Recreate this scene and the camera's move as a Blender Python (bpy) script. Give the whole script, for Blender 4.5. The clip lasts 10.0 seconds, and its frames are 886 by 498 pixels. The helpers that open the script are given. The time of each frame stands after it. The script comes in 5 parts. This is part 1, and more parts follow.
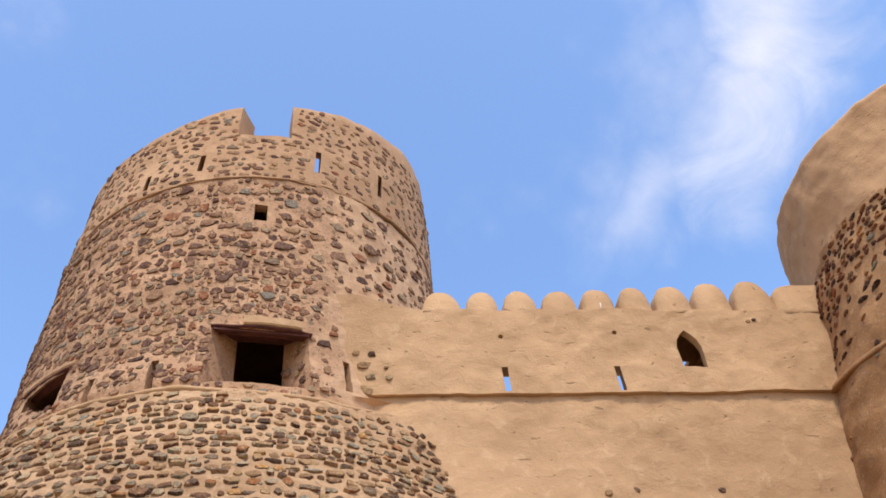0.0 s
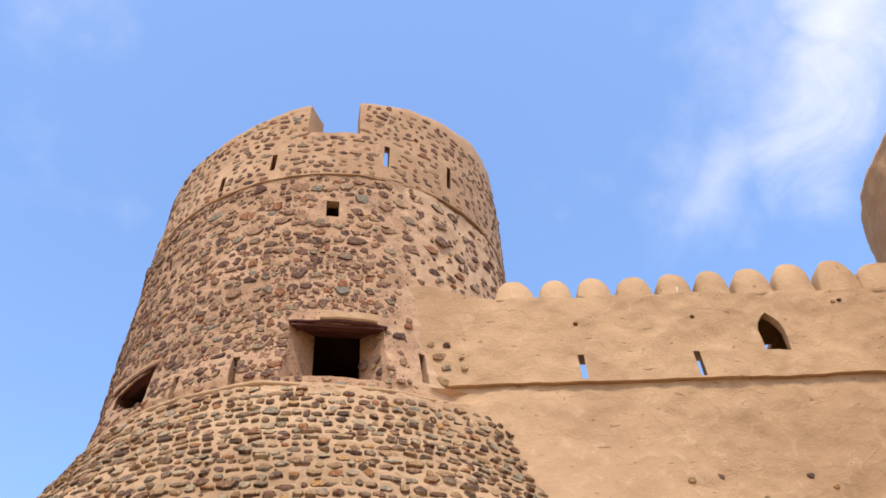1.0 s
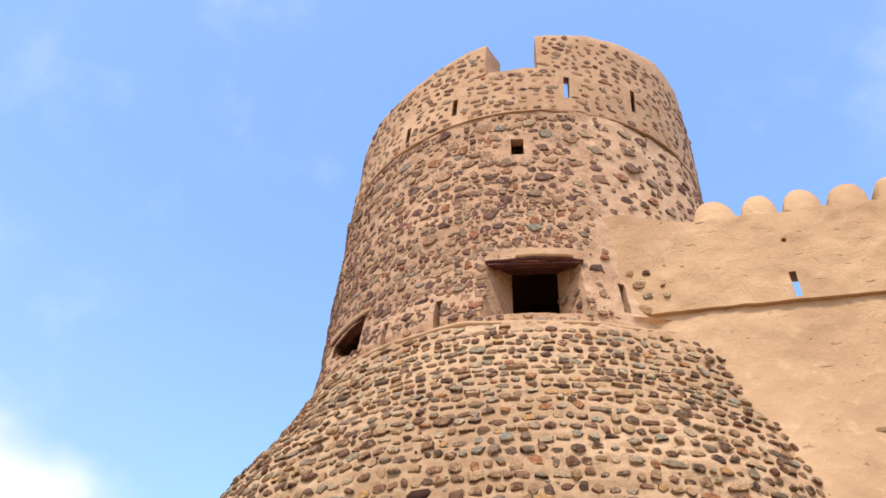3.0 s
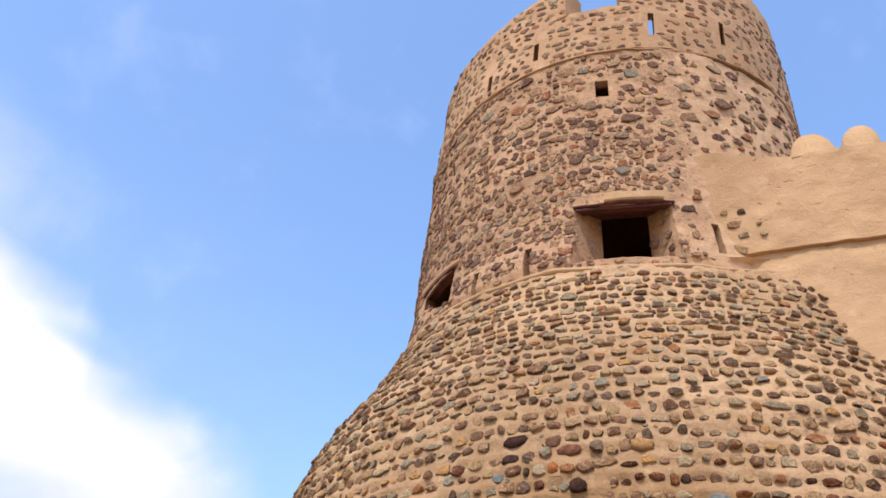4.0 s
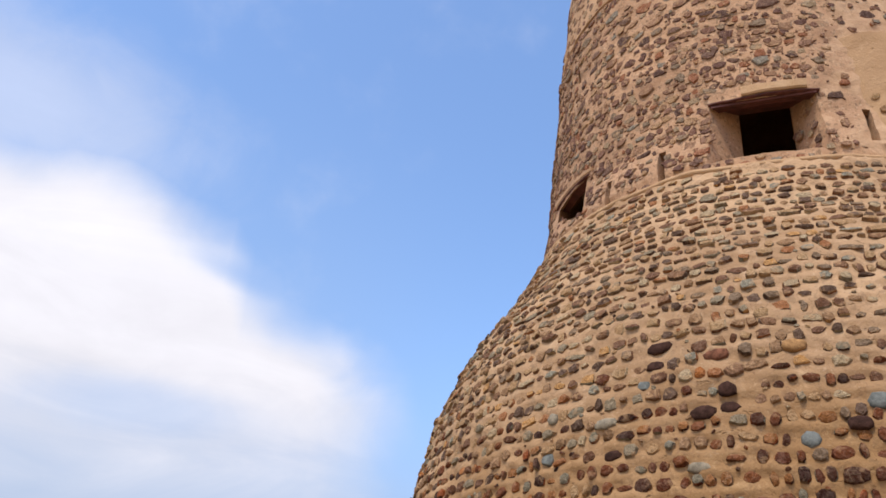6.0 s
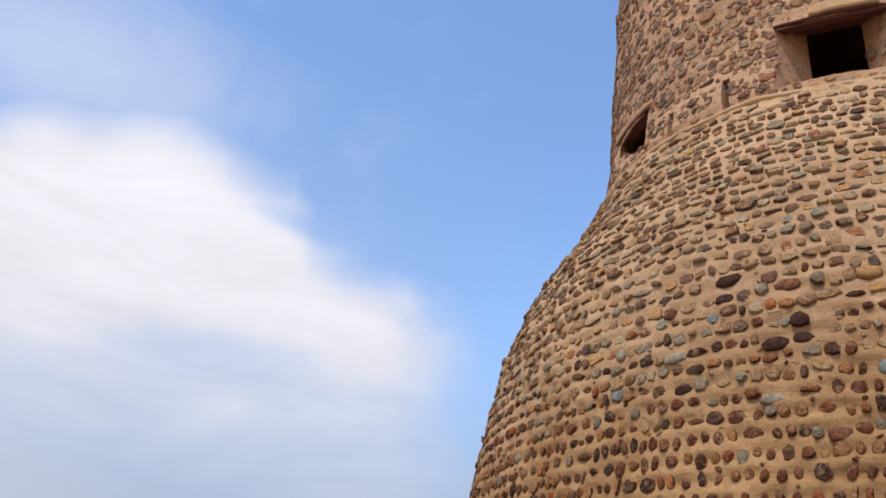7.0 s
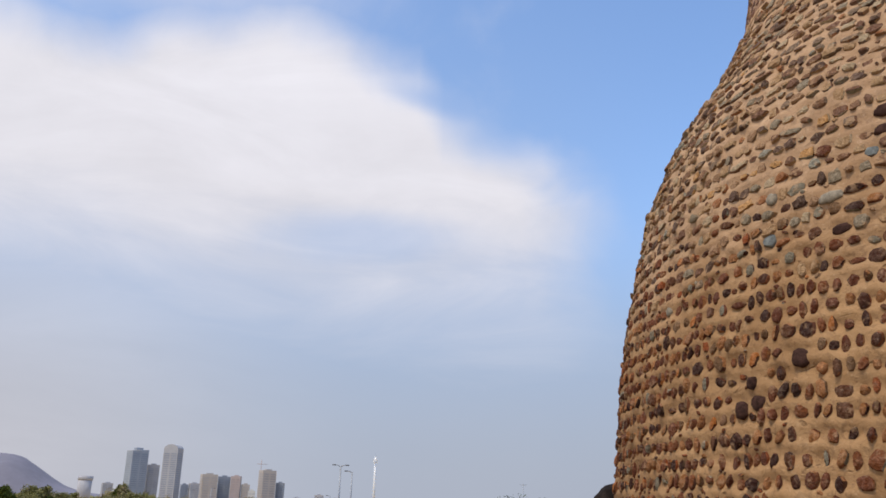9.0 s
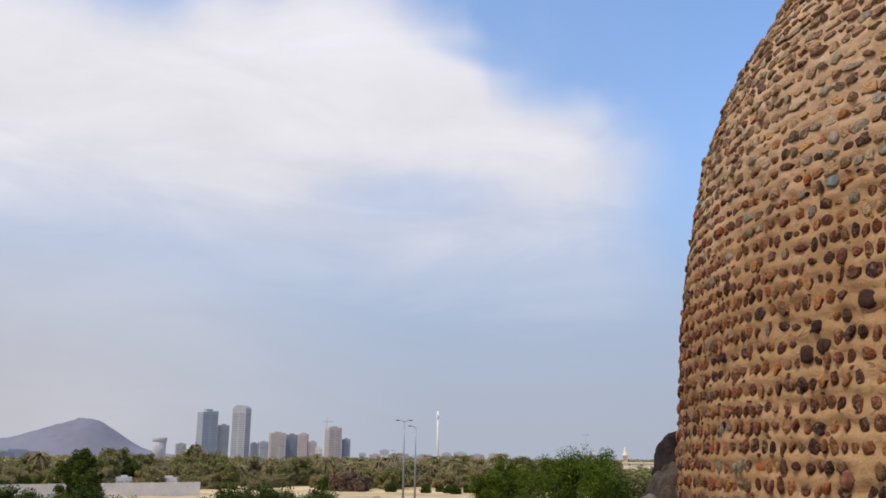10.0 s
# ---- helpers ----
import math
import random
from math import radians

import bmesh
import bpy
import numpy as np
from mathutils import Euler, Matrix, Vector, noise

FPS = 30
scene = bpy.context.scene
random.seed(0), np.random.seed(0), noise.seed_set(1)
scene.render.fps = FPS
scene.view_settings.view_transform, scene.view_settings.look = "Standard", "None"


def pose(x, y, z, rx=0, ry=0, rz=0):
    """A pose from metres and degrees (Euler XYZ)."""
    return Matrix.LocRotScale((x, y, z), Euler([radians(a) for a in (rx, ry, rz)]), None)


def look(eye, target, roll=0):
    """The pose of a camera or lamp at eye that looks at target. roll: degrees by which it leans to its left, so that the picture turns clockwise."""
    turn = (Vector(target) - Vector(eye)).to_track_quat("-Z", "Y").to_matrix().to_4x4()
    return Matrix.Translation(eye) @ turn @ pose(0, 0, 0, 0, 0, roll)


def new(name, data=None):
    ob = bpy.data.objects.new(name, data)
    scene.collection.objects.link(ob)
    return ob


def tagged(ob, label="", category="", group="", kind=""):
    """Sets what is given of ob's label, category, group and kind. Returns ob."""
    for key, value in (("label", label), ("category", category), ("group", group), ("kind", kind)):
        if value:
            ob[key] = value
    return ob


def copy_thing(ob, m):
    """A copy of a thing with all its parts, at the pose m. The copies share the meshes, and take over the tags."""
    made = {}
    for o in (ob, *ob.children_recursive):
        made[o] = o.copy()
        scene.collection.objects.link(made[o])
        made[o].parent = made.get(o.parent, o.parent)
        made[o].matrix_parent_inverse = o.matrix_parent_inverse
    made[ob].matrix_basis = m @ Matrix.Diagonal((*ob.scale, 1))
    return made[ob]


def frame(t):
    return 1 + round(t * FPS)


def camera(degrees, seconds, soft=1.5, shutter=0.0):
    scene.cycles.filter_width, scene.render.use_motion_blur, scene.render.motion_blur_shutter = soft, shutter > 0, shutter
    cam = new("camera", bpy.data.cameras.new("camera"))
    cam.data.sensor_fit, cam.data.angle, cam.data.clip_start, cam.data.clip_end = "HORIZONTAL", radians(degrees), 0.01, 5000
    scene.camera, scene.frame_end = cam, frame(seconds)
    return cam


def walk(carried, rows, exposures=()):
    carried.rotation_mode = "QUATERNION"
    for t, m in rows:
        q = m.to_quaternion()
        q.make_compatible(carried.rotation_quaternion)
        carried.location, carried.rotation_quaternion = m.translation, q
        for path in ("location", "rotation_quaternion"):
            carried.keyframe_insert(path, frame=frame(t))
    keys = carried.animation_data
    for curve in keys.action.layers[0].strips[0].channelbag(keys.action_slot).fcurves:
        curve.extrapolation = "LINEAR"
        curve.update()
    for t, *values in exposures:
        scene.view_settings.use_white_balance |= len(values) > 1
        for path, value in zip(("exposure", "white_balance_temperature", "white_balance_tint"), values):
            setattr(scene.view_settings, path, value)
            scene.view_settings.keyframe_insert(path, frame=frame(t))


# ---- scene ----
# ---- camera ----
EYE = (0.0, 0.0, 1.6)
cam = camera(54.42, 10.0, soft=1.65)
# seconds, heading (clockwise from +y), pitch, lean
TURNS = [
    (0.0, 58.074, 43.946, -6.898), (0.5, 55.278, 43.996, -5.954), (1.0, 51.452, 43.774, -4.343),
    (1.5, 47.253, 43.297, -3.021), (2.0, 43.402, 42.660, -1.999), (2.5, 39.161, 41.425, -0.711),
    (2.7, 37.041, 40.823, 0.291), (3.8, 28.598, 37.026, 3.305), (4.0, 27.115, 36.262, 3.491),
    (4.5, 24.244, 34.779, 3.950), (5.0, 21.609, 33.150, 4.568), (5.2, 20.493, 32.607, 4.743),
    (6.5, 15.158, 28.062, 4.640), (7.0, 12.863, 25.902, 4.305), (7.5, 11.039, 23.610, 3.779),
    (8.0, 8.167, 20.792, 3.010), (8.5, 5.763, 18.522, 2.612), (9.0, 3.662, 16.695, 1.846),
    (9.5, 1.639, 15.214, 0.789), (10.0, 0.000, 13.673, 0.400),
]


def aim(heading, pitch, lean):
    a, p = radians(heading), radians(pitch)
    way = Vector((math.sin(a) * math.cos(p), math.cos(a) * math.cos(p), math.sin(p)))
    return look(EYE, Vector(EYE) + way * 10, lean)


EXPOSURES = [(0.0, 0.17), (2.5, 0.49), (3.8, 0.32), (4.0, 0.26), (5.0, -0.10), (6.5, 0.04), (7.0, -0.10), (8.0, -0.24), (10.0, -0.22)]
walk(cam, [(t, aim(h, p, r)) for t, h, p, r in TURNS], EXPOSURES)

# ---- world and sun ----
SUN_HEADING, SUN_HEIGHT = 227.0, 61.0


def node(tree, kind, ins=(), **props):
    n = tree.nodes.new(kind)
    for key, value in props.items():
        if key == "operation":
            n.operation = value
        elif key == "data_type":
            n.data_type = value
        elif key == "blend_type":
            n.blend_type = value
        elif key == "noise_dimensions":
            n.noise_dimensions = value
        elif key == "interpolation_type":
            n.interpolation_type = value
        elif key == "feature":
            n.feature = value
    for slot, value in ins:
        if hasattr(value, "is_linked") or hasattr(value, "links"):
            tree.links.new(value, n.inputs[slot])
        else:
            n.inputs[slot].default_value = value
    return n


def calc(tree, operation, a, b=0.0, c=0.0):
    return node(tree, "ShaderNodeMath", [(0, a), (1, b), (2, c)], operation=operation).outputs[0]


def ease(tree, x, lo, hi):
    n = node(tree, "ShaderNodeMapRange", [(0, x), (1, lo), (2, hi), (3, 0.0), (4, 1.0)], interpolation_type="SMOOTHSTEP")
    return n.outputs[0]


def blend(tree, fac, a, b, mode="MIX"):
    n = node(tree, "ShaderNodeMix", data_type="RGBA", blend_type=mode)
    for slot, value in ((0, fac), (6, a), (7, b)):
        if hasattr(value, "links"):
            tree.links.new(value, n.inputs[slot])
        else:
            n.inputs[slot].default_value = value
    return n.outputs[2]


def fog(tree, vector, scale, detail=4.0, rough=0.55, distortion=0.0):
    n = node(tree, "ShaderNodeTexNoise", [("Vector", vector), ("Scale", scale), ("Detail", detail), ("Roughness", rough), ("Distortion", distortion)])
    return n.outputs[0]


world = bpy.data.worlds.new("sky")
scene.world = world
world.use_nodes = True
wt = world.node_tree
wt.nodes.clear()
sky = wt.nodes.new("ShaderNodeTexSky")
sky.sky_type = "NISHITA"
sky.sun_disc = False
sky.sun_elevation = radians(SUN_HEIGHT)
sky.sun_rotation = radians(SUN_HEADING)
sky.air_density, sky.dust_density, sky.ozone_density = 1.0, 1.2, 1.5
ways = wt.nodes.new("ShaderNodeTexCoord").outputs["Generated"]
xyz = node(wt, "ShaderNodeSeparateXYZ", [(0, ways)])
X, Y, Z = xyz.outputs
azim = calc(wt, "MULTIPLY", calc(wt, "ARCTAN2", X, Y), 57.2958)
elev = calc(wt, "MULTIPLY", calc(wt, "ARCSINE", Z), 57.2958)
layers = node(wt, "ShaderNodeMapping", [(0, ways), (3, (1.0, 1.0, 3.2))]).outputs[0]
streak = calc(wt, "SUBTRACT", fog(wt, layers, 4.0, 6.0, 0.58, 0.7), 0.5)
puff = calc(wt, "SUBTRACT", fog(wt, ways, 3.2, 7.0, 0.56), 0.5)
billow = calc(wt, "SUBTRACT", fog(wt, ways, 4.6, 3.5, 0.5), 0.5)
curl = calc(wt, "SUBTRACT", fog(wt, ways, 9.0, 6.0, 0.6, 0.6), 0.5)


def oval(az, el, wide, tall, turn):
    """Distance from the middle of a tilted oval patch of sky; 1 at its edge."""
    u0, v0 = calc(wt, "SUBTRACT", azim, az), calc(wt, "SUBTRACT", elev, el)
    c, s = math.cos(radians(turn)), math.sin(radians(turn))
    u = calc(wt, "ADD", calc(wt, "MULTIPLY", u0, c / wide), calc(wt, "MULTIPLY", v0, s / wide))
    v = calc(wt, "ADD", calc(wt, "MULTIPLY", v0, c / tall), calc(wt, "MULTIPLY", u0, -s / tall))
    return calc(wt, "SQRT", calc(wt, "ADD", calc(wt, "MULTIPLY", u, u), calc(wt, "MULTIPLY", v, v)))


def ragged(dist, rough, fine, lo, hi):
    d = calc(wt, "ADD", dist, calc(wt, "ADD", calc(wt, "MULTIPLY", puff, rough), calc(wt, "MULTIPLY", curl, fine)))
    return calc(wt, "SUBTRACT", 1.0, ease(wt, d, lo, hi))


def skyline(points):
    """The height of a broken line over the headings, in degrees."""
    total = points[0][1]
    before = 0.0
    for (a0, e0), (a1, e1) in zip(points, points[1:]):
        slope = (e1 - e0) / (a1 - a0)
        total = calc(wt, "ADD", total, calc(wt, "MULTIPLY", calc(wt, "MAXIMUM", calc(wt, "SUBTRACT", azim, a0), 0.0), slope - before))
        before = slope
    return total


# the bank: billowed along its top, thinning out downwards, with a bluer gap low in the middle
crest = skyline([(-60, 24.0), (-30, 28.0), (-22, 28.4), (-11, 30.8), (-5, 30.2), (1.5, 28.6), (3.4, 25.8), (5.5, 25.0), (10.5, 22.6), (15, 19.5), (26, 9.0)])
over = calc(wt, "SUBTRACT", elev, crest)
over = calc(wt, "ADD", over, calc(wt, "ADD", calc(wt, "MULTIPLY", billow, 9.0), calc(wt, "MULTIPLY", curl, 1.8)))
bank = calc(wt, "SUBTRACT", 1.0, ease(wt, over, -3.0, 2.6))
frayed = calc(wt, "ADD", azim, calc(wt, "ADD", calc(wt, "MULTIPLY", billow, 12.0), calc(wt, "MULTIPLY", curl, 4.0)))
bank = calc(wt, "MULTIPLY", bank, calc(wt, "SUBTRACT", 1.0, ease(wt, frayed, 9.0, 18.0)))
notch = ragged(oval(3.4, 26.2, 4.6, 1.0, -12), 1.2, 0.8, 0.1, 1.3)
bank = calc(wt, "MULTIPLY", bank, calc(wt, "SUBTRACT", 1.0, calc(wt, "MULTIPLY", notch, 0.6)))
thin = calc(wt, "ADD", 0.06, calc(wt, "MULTIPLY", calc(wt, "SUBTRACT", 1.0, ease(wt, azim, -22, 2)), 0.36))
bank = calc(wt, "MULTIPLY", bank, calc(wt, "MAXIMUM", ease(wt, calc(wt, "ADD", elev, calc(wt, "MULTIPLY", streak, 7.0)), 6, 20.5), thin))
gap = ragged(oval(-1.5, 17.2, 8.5, 2.0, 3), 0.9, 0.7, 0.2, 1.2)
bank = calc(wt, "MULTIPLY", bank, calc(wt, "SUBTRACT", 1.0, calc(wt, "MULTIPLY", gap, 0.38)))
wisp = calc(wt, "MULTIPLY", ragged(oval(91.5, 49.3, 17, 5.8, 22), 1.6, 1.2, 0.0, 1.25), 0.80)
wisp_low = calc(wt, "MULTIPLY", ragged(oval(77.0, 44.2, 8, 3.2, 28), 1.5, 1.2, 0.0, 1.2), 0.42)
veil = calc(wt, "MULTIPLY", ease(wt, puff, 0.02, 0.28), 0.35)
veil = calc(wt, "MAXIMUM", veil, calc(wt, "MULTIPLY", ragged(oval(-16, 33, 17, 6.5, 0), 1.0, 0.8, 0.2, 1.2), 0.40))
cover = calc(wt, "MAXIMUM", calc(wt, "MAXIMUM", bank, wisp), calc(wt, "MAXIMUM", wisp_low, veil))
haze = calc(wt, "SUBTRACT", 1.0, ease(wt, elev, 2.0, 44.0))
haze = calc(wt, "MULTIPLY", haze, calc(wt, "SUBTRACT", 1.0, calc(wt, "MULTIPLY", calc(wt, "MULTIPLY", ease(wt, azim, 3, 24), ease(wt, elev, 8, 24)), 0.85)))
murk = calc(wt, "SUBTRACT", 1.0, ease(wt, elev, -2.0, 20.0))
SKY_GAIN = 0.125
blue = blend(wt, 1.0, sky.outputs[0], (1.92, 2.12, 2.36, 1), "MULTIPLY")
blue = blend(wt, calc(wt, "MULTIPLY", haze, 0.9), blue, (3.0, 4.1, 6.2, 1))
blue = blend(wt, calc(wt, "MULTIPLY", murk, 0.9), blue, (3.85, 4.15, 4.90, 1))
pink = calc(wt, "MULTIPLY", calc(wt, "SUBTRACT", 1.0, ease(wt, azim, -29, -6)), calc(wt, "SUBTRACT", 1.0, ease(wt, elev, 1, 16)))
blue = blend(wt, calc(wt, "MULTIPLY", pink, 0.65), blue, (3.75, 3.62, 3.95, 1))
shade = calc(wt, "ADD", 0.84, calc(wt, "ADD", calc(wt, "MULTIPLY", puff, 0.25), calc(wt, "MULTIPLY", streak, 0.28)))
shade = calc(wt, "MULTIPLY", shade, calc(wt, "ADD", 0.86, calc(wt, "MULTIPLY", ease(wt, elev, 4, 26), 0.14)))
cloud = blend(wt, 1.0, (8.8, 8.65, 9.3, 1), node(wt, "ShaderNodeCombineXYZ", [(0, shade), (1, shade), (2, shade)]).outputs[0], "MULTIPLY")
lit_sky = blend(wt, cover, blue, cloud)
back = node(wt, "ShaderNodeBackground", [(0, lit_sky), (1, SKY_GAIN)])
wt.links.new(back.outputs[0], wt.nodes.new("ShaderNodeOutputWorld").inputs[0])

sun_data = bpy.data.lights.new("sun", "SUN")
sun_data.energy, sun_data.angle, sun_data.color = 2.75, radians(6), (1.0, 0.87, 0.69)
sun = new("sun", sun_data)
sa, se = radians(SUN_HEADING), radians(SUN_HEIGHT)
sun.matrix_world = look((0, 0, 40), (-40 * math.sin(sa) * math.cos(se), -40 * math.cos(sa) * math.cos(se), 40 - 40 * math.sin(se)))


# ---- materials ----
def material(name, rough=0.9, metal=0.0):
    m = bpy.data.materials.new(name)
    m.use_nodes = True
    t = m.node_tree
    b = t.nodes["Principled BSDF"]
    b.inputs["Roughness"].default_value = rough
    b.inputs["Metallic"].default_value = metal
    b.inputs["Specular IOR Level"].default_value = 0.12
    return m, t, b


def place_of(t):
    return node(t, "ShaderNodeNewGeometry").outputs["Position"]


def relief(t, b, height, strength, distance):
    n = node(t, "ShaderNodeBump", [("Strength", strength), ("Distance", distance), ("Height", height)])
    t.links.new(n.outputs[0], b.inputs["Normal"])


def earthen(name, light, dark, pale, bump=0.6, chips=0.0, lower=None, skim=False):
    """Mud plaster: trowel marks, stains, straw and grit."""
    m, t, b = material(name, 0.95)
    p = place_of(t)
    broad = fog(t, p, 0.55, 5, 0.6)
    mid = fog(t, p, 4.5, 7, 0.66, 0.5)
    grit = fog(t, p, 38.0, 4, 0.65)
    streaky = node(t, "ShaderNodeMapping", [(0, p), (3, (2.2, 2.2, 5.0))]).outputs[0]
    trowel = fog(t, streaky, 1.1, 5, 0.6, 0.8)
    col = blend(t, ease(t, broad, 0.36, 0.66), dark, light)
    col = blend(t, calc(t, "MULTIPLY", ease(t, mid, 0.52, 0.72), 0.55), col, pale)
    col = blend(t, calc(t, "MULTIPLY", ease(t, trowel, 0.56, 0.72), 0.30), col, dark)
    col = blend(t, calc(t, "MULTIPLY", ease(t, grit, 0.58, 0.72), 0.28), col, [c * 0.62 for c in dark[:3]] + [1])
    pock = ease(t, fog(t, node(t, "ShaderNodeMapping", [(0, p), (3, (1.0, 1.0, 1.9))]).outputs[0], 6.5, 3, 0.5, 0.6), 0.665, 0.74)
    col = blend(t, calc(t, "MULTIPLY", pock, 0.55), col, [c * 0.55 for c in dark[:3]] + [1])
    if chips:
        flake = ease(t, fog(t, p, 12.0, 3, 0.55, 0.9), 0.555, 0.63)
        tint = blend(t, fog(t, p, 5.0, 2, 0.5), (0.16, 0.085, 0.055, 1), (0.36, 0.25, 0.15, 1))
        col = blend(t, calc(t, "MULTIPLY", flake, chips), col, tint)
        fleck = fog(t, p, 27.0, 3, 0.6, 0.5)
        col = blend(t, calc(t, "MULTIPLY", ease(t, fleck, 0.60, 0.68), chips * 0.8), col, (0.13, 0.075, 0.055, 1))
        col = blend(t, calc(t, "MULTIPLY", ease(t, calc(t, "SUBTRACT", 1.0, fleck), 0.60, 0.68), chips * 0.6), col, (0.70, 0.54, 0.38, 1))
    if skim:
        # a later coat of tan plaster laps round from the wall
        across = node(t, "ShaderNodeVectorMath", [(0, p), (1, (0.7513, -0.6600, 0.0))], operation="DOT_PRODUCT").outputs["Value"]
        coat = ease(t, calc(t, "ADD", across, calc(t, "MULTIPLY", calc(t, "SUBTRACT", fog(t, p, 1.8, 4, 0.6), 0.5), 1.6)), 0.92, 1.12)
        col = blend(t, calc(t, "MULTIPLY", coat, 0.8), col, blend(t, ease(t, mid, 0.35, 0.65), (0.525, 0.330, 0.195, 1), (0.625, 0.420, 0.262, 1)))
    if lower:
        # up to about three metres the mortar is browner, with a ragged upper edge
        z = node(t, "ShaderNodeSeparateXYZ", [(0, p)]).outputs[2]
        low_band = calc(t, "SUBTRACT", 1.0, ease(t, calc(t, "ADD", z, calc(t, "MULTIPLY", broad, 2.4)), 4.4, 6.0))
        col = blend(t, low_band, col, blend(t, 1.0, col, lower, "MULTIPLY"))
    t.links.new(col, b.inputs["Base Color"])
    mid = calc(t, "SUBTRACT", mid, calc(t, "MULTIPLY", pock, 0.5))
    h = calc(t, "ADD", calc(t, "MULTIPLY", grit, 0.28), calc(t, "ADD", calc(t, "MULTIPLY", trowel, 0.32), calc(t, "MULTIPLY", mid, 0.75)))
    relief(t, b, h, bump, 0.035)
    return m


PLASTER = earthen("mud_plaster", (0.570, 0.368, 0.206, 1), (0.455, 0.286, 0.158, 1), (0.628, 0.434, 0.262, 1), 0.85)
PLASTER_DARK = earthen("weathered_plaster", (0.562, 0.355, 0.208, 1), (0.430, 0.262, 0.150, 1), (0.625, 0.418, 0.255, 1), 0.6, 0.30)
PLASTER_BROWN = earthen("brown_plaster", (0.560, 0.345, 0.185, 1), (0.430, 0.255, 0.132, 1), (0.61, 0.395, 0.222, 1))
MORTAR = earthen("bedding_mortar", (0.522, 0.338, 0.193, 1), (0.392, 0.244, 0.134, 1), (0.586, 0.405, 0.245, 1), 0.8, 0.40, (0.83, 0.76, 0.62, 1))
BARE = earthen("bare_core", (0.430, 0.245, 0.115, 1), (0.290, 0.152, 0.066, 1), (0.49, 0.300, 0.150, 1), 0.9, 0.5)
PINK_MORTAR = earthen("reddish_mortar", (0.555, 0.340, 0.202, 1), (0.410, 0.245, 0.144, 1), (0.625, 0.415, 0.258, 1), 0.9, 0.80, None, True)

STONE_TONES = [
    (0.00, (0.116, 0.063, 0.038)), (0.07, (0.230, 0.111, 0.060)), (0.17, (0.318, 0.166, 0.085)),
    (0.28, (0.175, 0.104, 0.068)), (0.36, (0.396, 0.229, 0.114)), (0.46, (0.279, 0.188, 0.114)),
    (0.55, (0.524, 0.320, 0.152)), (0.64, (0.347, 0.276, 0.173)), (0.73, (0.540, 0.342, 0.168)),
    (0.81, (0.442, 0.183, 0.070)), (0.86, (0.347, 0.320, 0.232)), (0.89, (0.560, 0.420, 0.245)), (0.975, (0.650, 0.343, 0.119)),
]
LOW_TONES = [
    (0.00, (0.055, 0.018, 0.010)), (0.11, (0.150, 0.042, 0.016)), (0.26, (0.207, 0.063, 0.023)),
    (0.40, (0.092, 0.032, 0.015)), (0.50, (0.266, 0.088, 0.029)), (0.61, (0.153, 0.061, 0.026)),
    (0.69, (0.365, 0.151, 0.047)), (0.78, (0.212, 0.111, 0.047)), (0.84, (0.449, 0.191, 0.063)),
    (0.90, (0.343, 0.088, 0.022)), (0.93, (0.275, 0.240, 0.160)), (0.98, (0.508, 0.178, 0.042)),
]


def cobble(name, joined, tones, smear=0.72):
    m, t, b = material(name, 0.92)
    b.inputs["Specular IOR Level"].default_value = 0.06
    chance = node(t, "ShaderNodeNewGeometry").outputs["Random Per Island"] if joined else node(t, "ShaderNodeObjectInfo").outputs["Random"]
    ramp = t.nodes.new("ShaderNodeValToRGB")
    t.links.new(chance, ramp.inputs[0])
    ramp.color_ramp.interpolation = "CONSTANT"
    el = ramp.color_ramp.elements
    while len(el) < len(tones):
        el.new(0.5)
    for e, (at, c) in zip(el, tones):
        e.position, e.color = at, (*c, 1)
    p = place_of(t)
    grain, veins, patch = fog(t, p, 60.0, 5, 0.68), fog(t, p, 16.0, 4, 0.6, 1.5), fog(t, p, 24.0, 3, 0.6, 0.4)
    own = ramp.outputs[0]
    col = blend(t, ease(t, patch, 0.36, 0.66), blend(t, 1.0, own, (0.74, 0.72, 0.72, 1), "MULTIPLY"), blend(t, 0.10, own, (0.52, 0.44, 0.36, 1)))
    col = blend(t, ease(t, grain, 0.34, 0.64), blend(t, 0.34, col, (0.03, 0.024, 0.022, 1)), col)
    col = blend(t, calc(t, "MULTIPLY", ease(t, veins, 0.57, 0.70), 0.30), col, (0.42, 0.315, 0.205, 1))
    # mortar left on the faces
    skim = ease(t, fog(t, p, 10.0, 4, 0.62, 0.4), 0.54, 0.66)
    col = blend(t, calc(t, "MULTIPLY", skim, smear), col, (0.50, 0.315, 0.17, 1))
    t.links.new(col, b.inputs["Base Color"])
    relief(t, b, calc(t, "ADD", grain, calc(t, "ADD", calc(t, "MULTIPLY", patch, 1.4), calc(t, "MULTIPLY", veins, 1.6))), 0.9, 0.018)
    return m


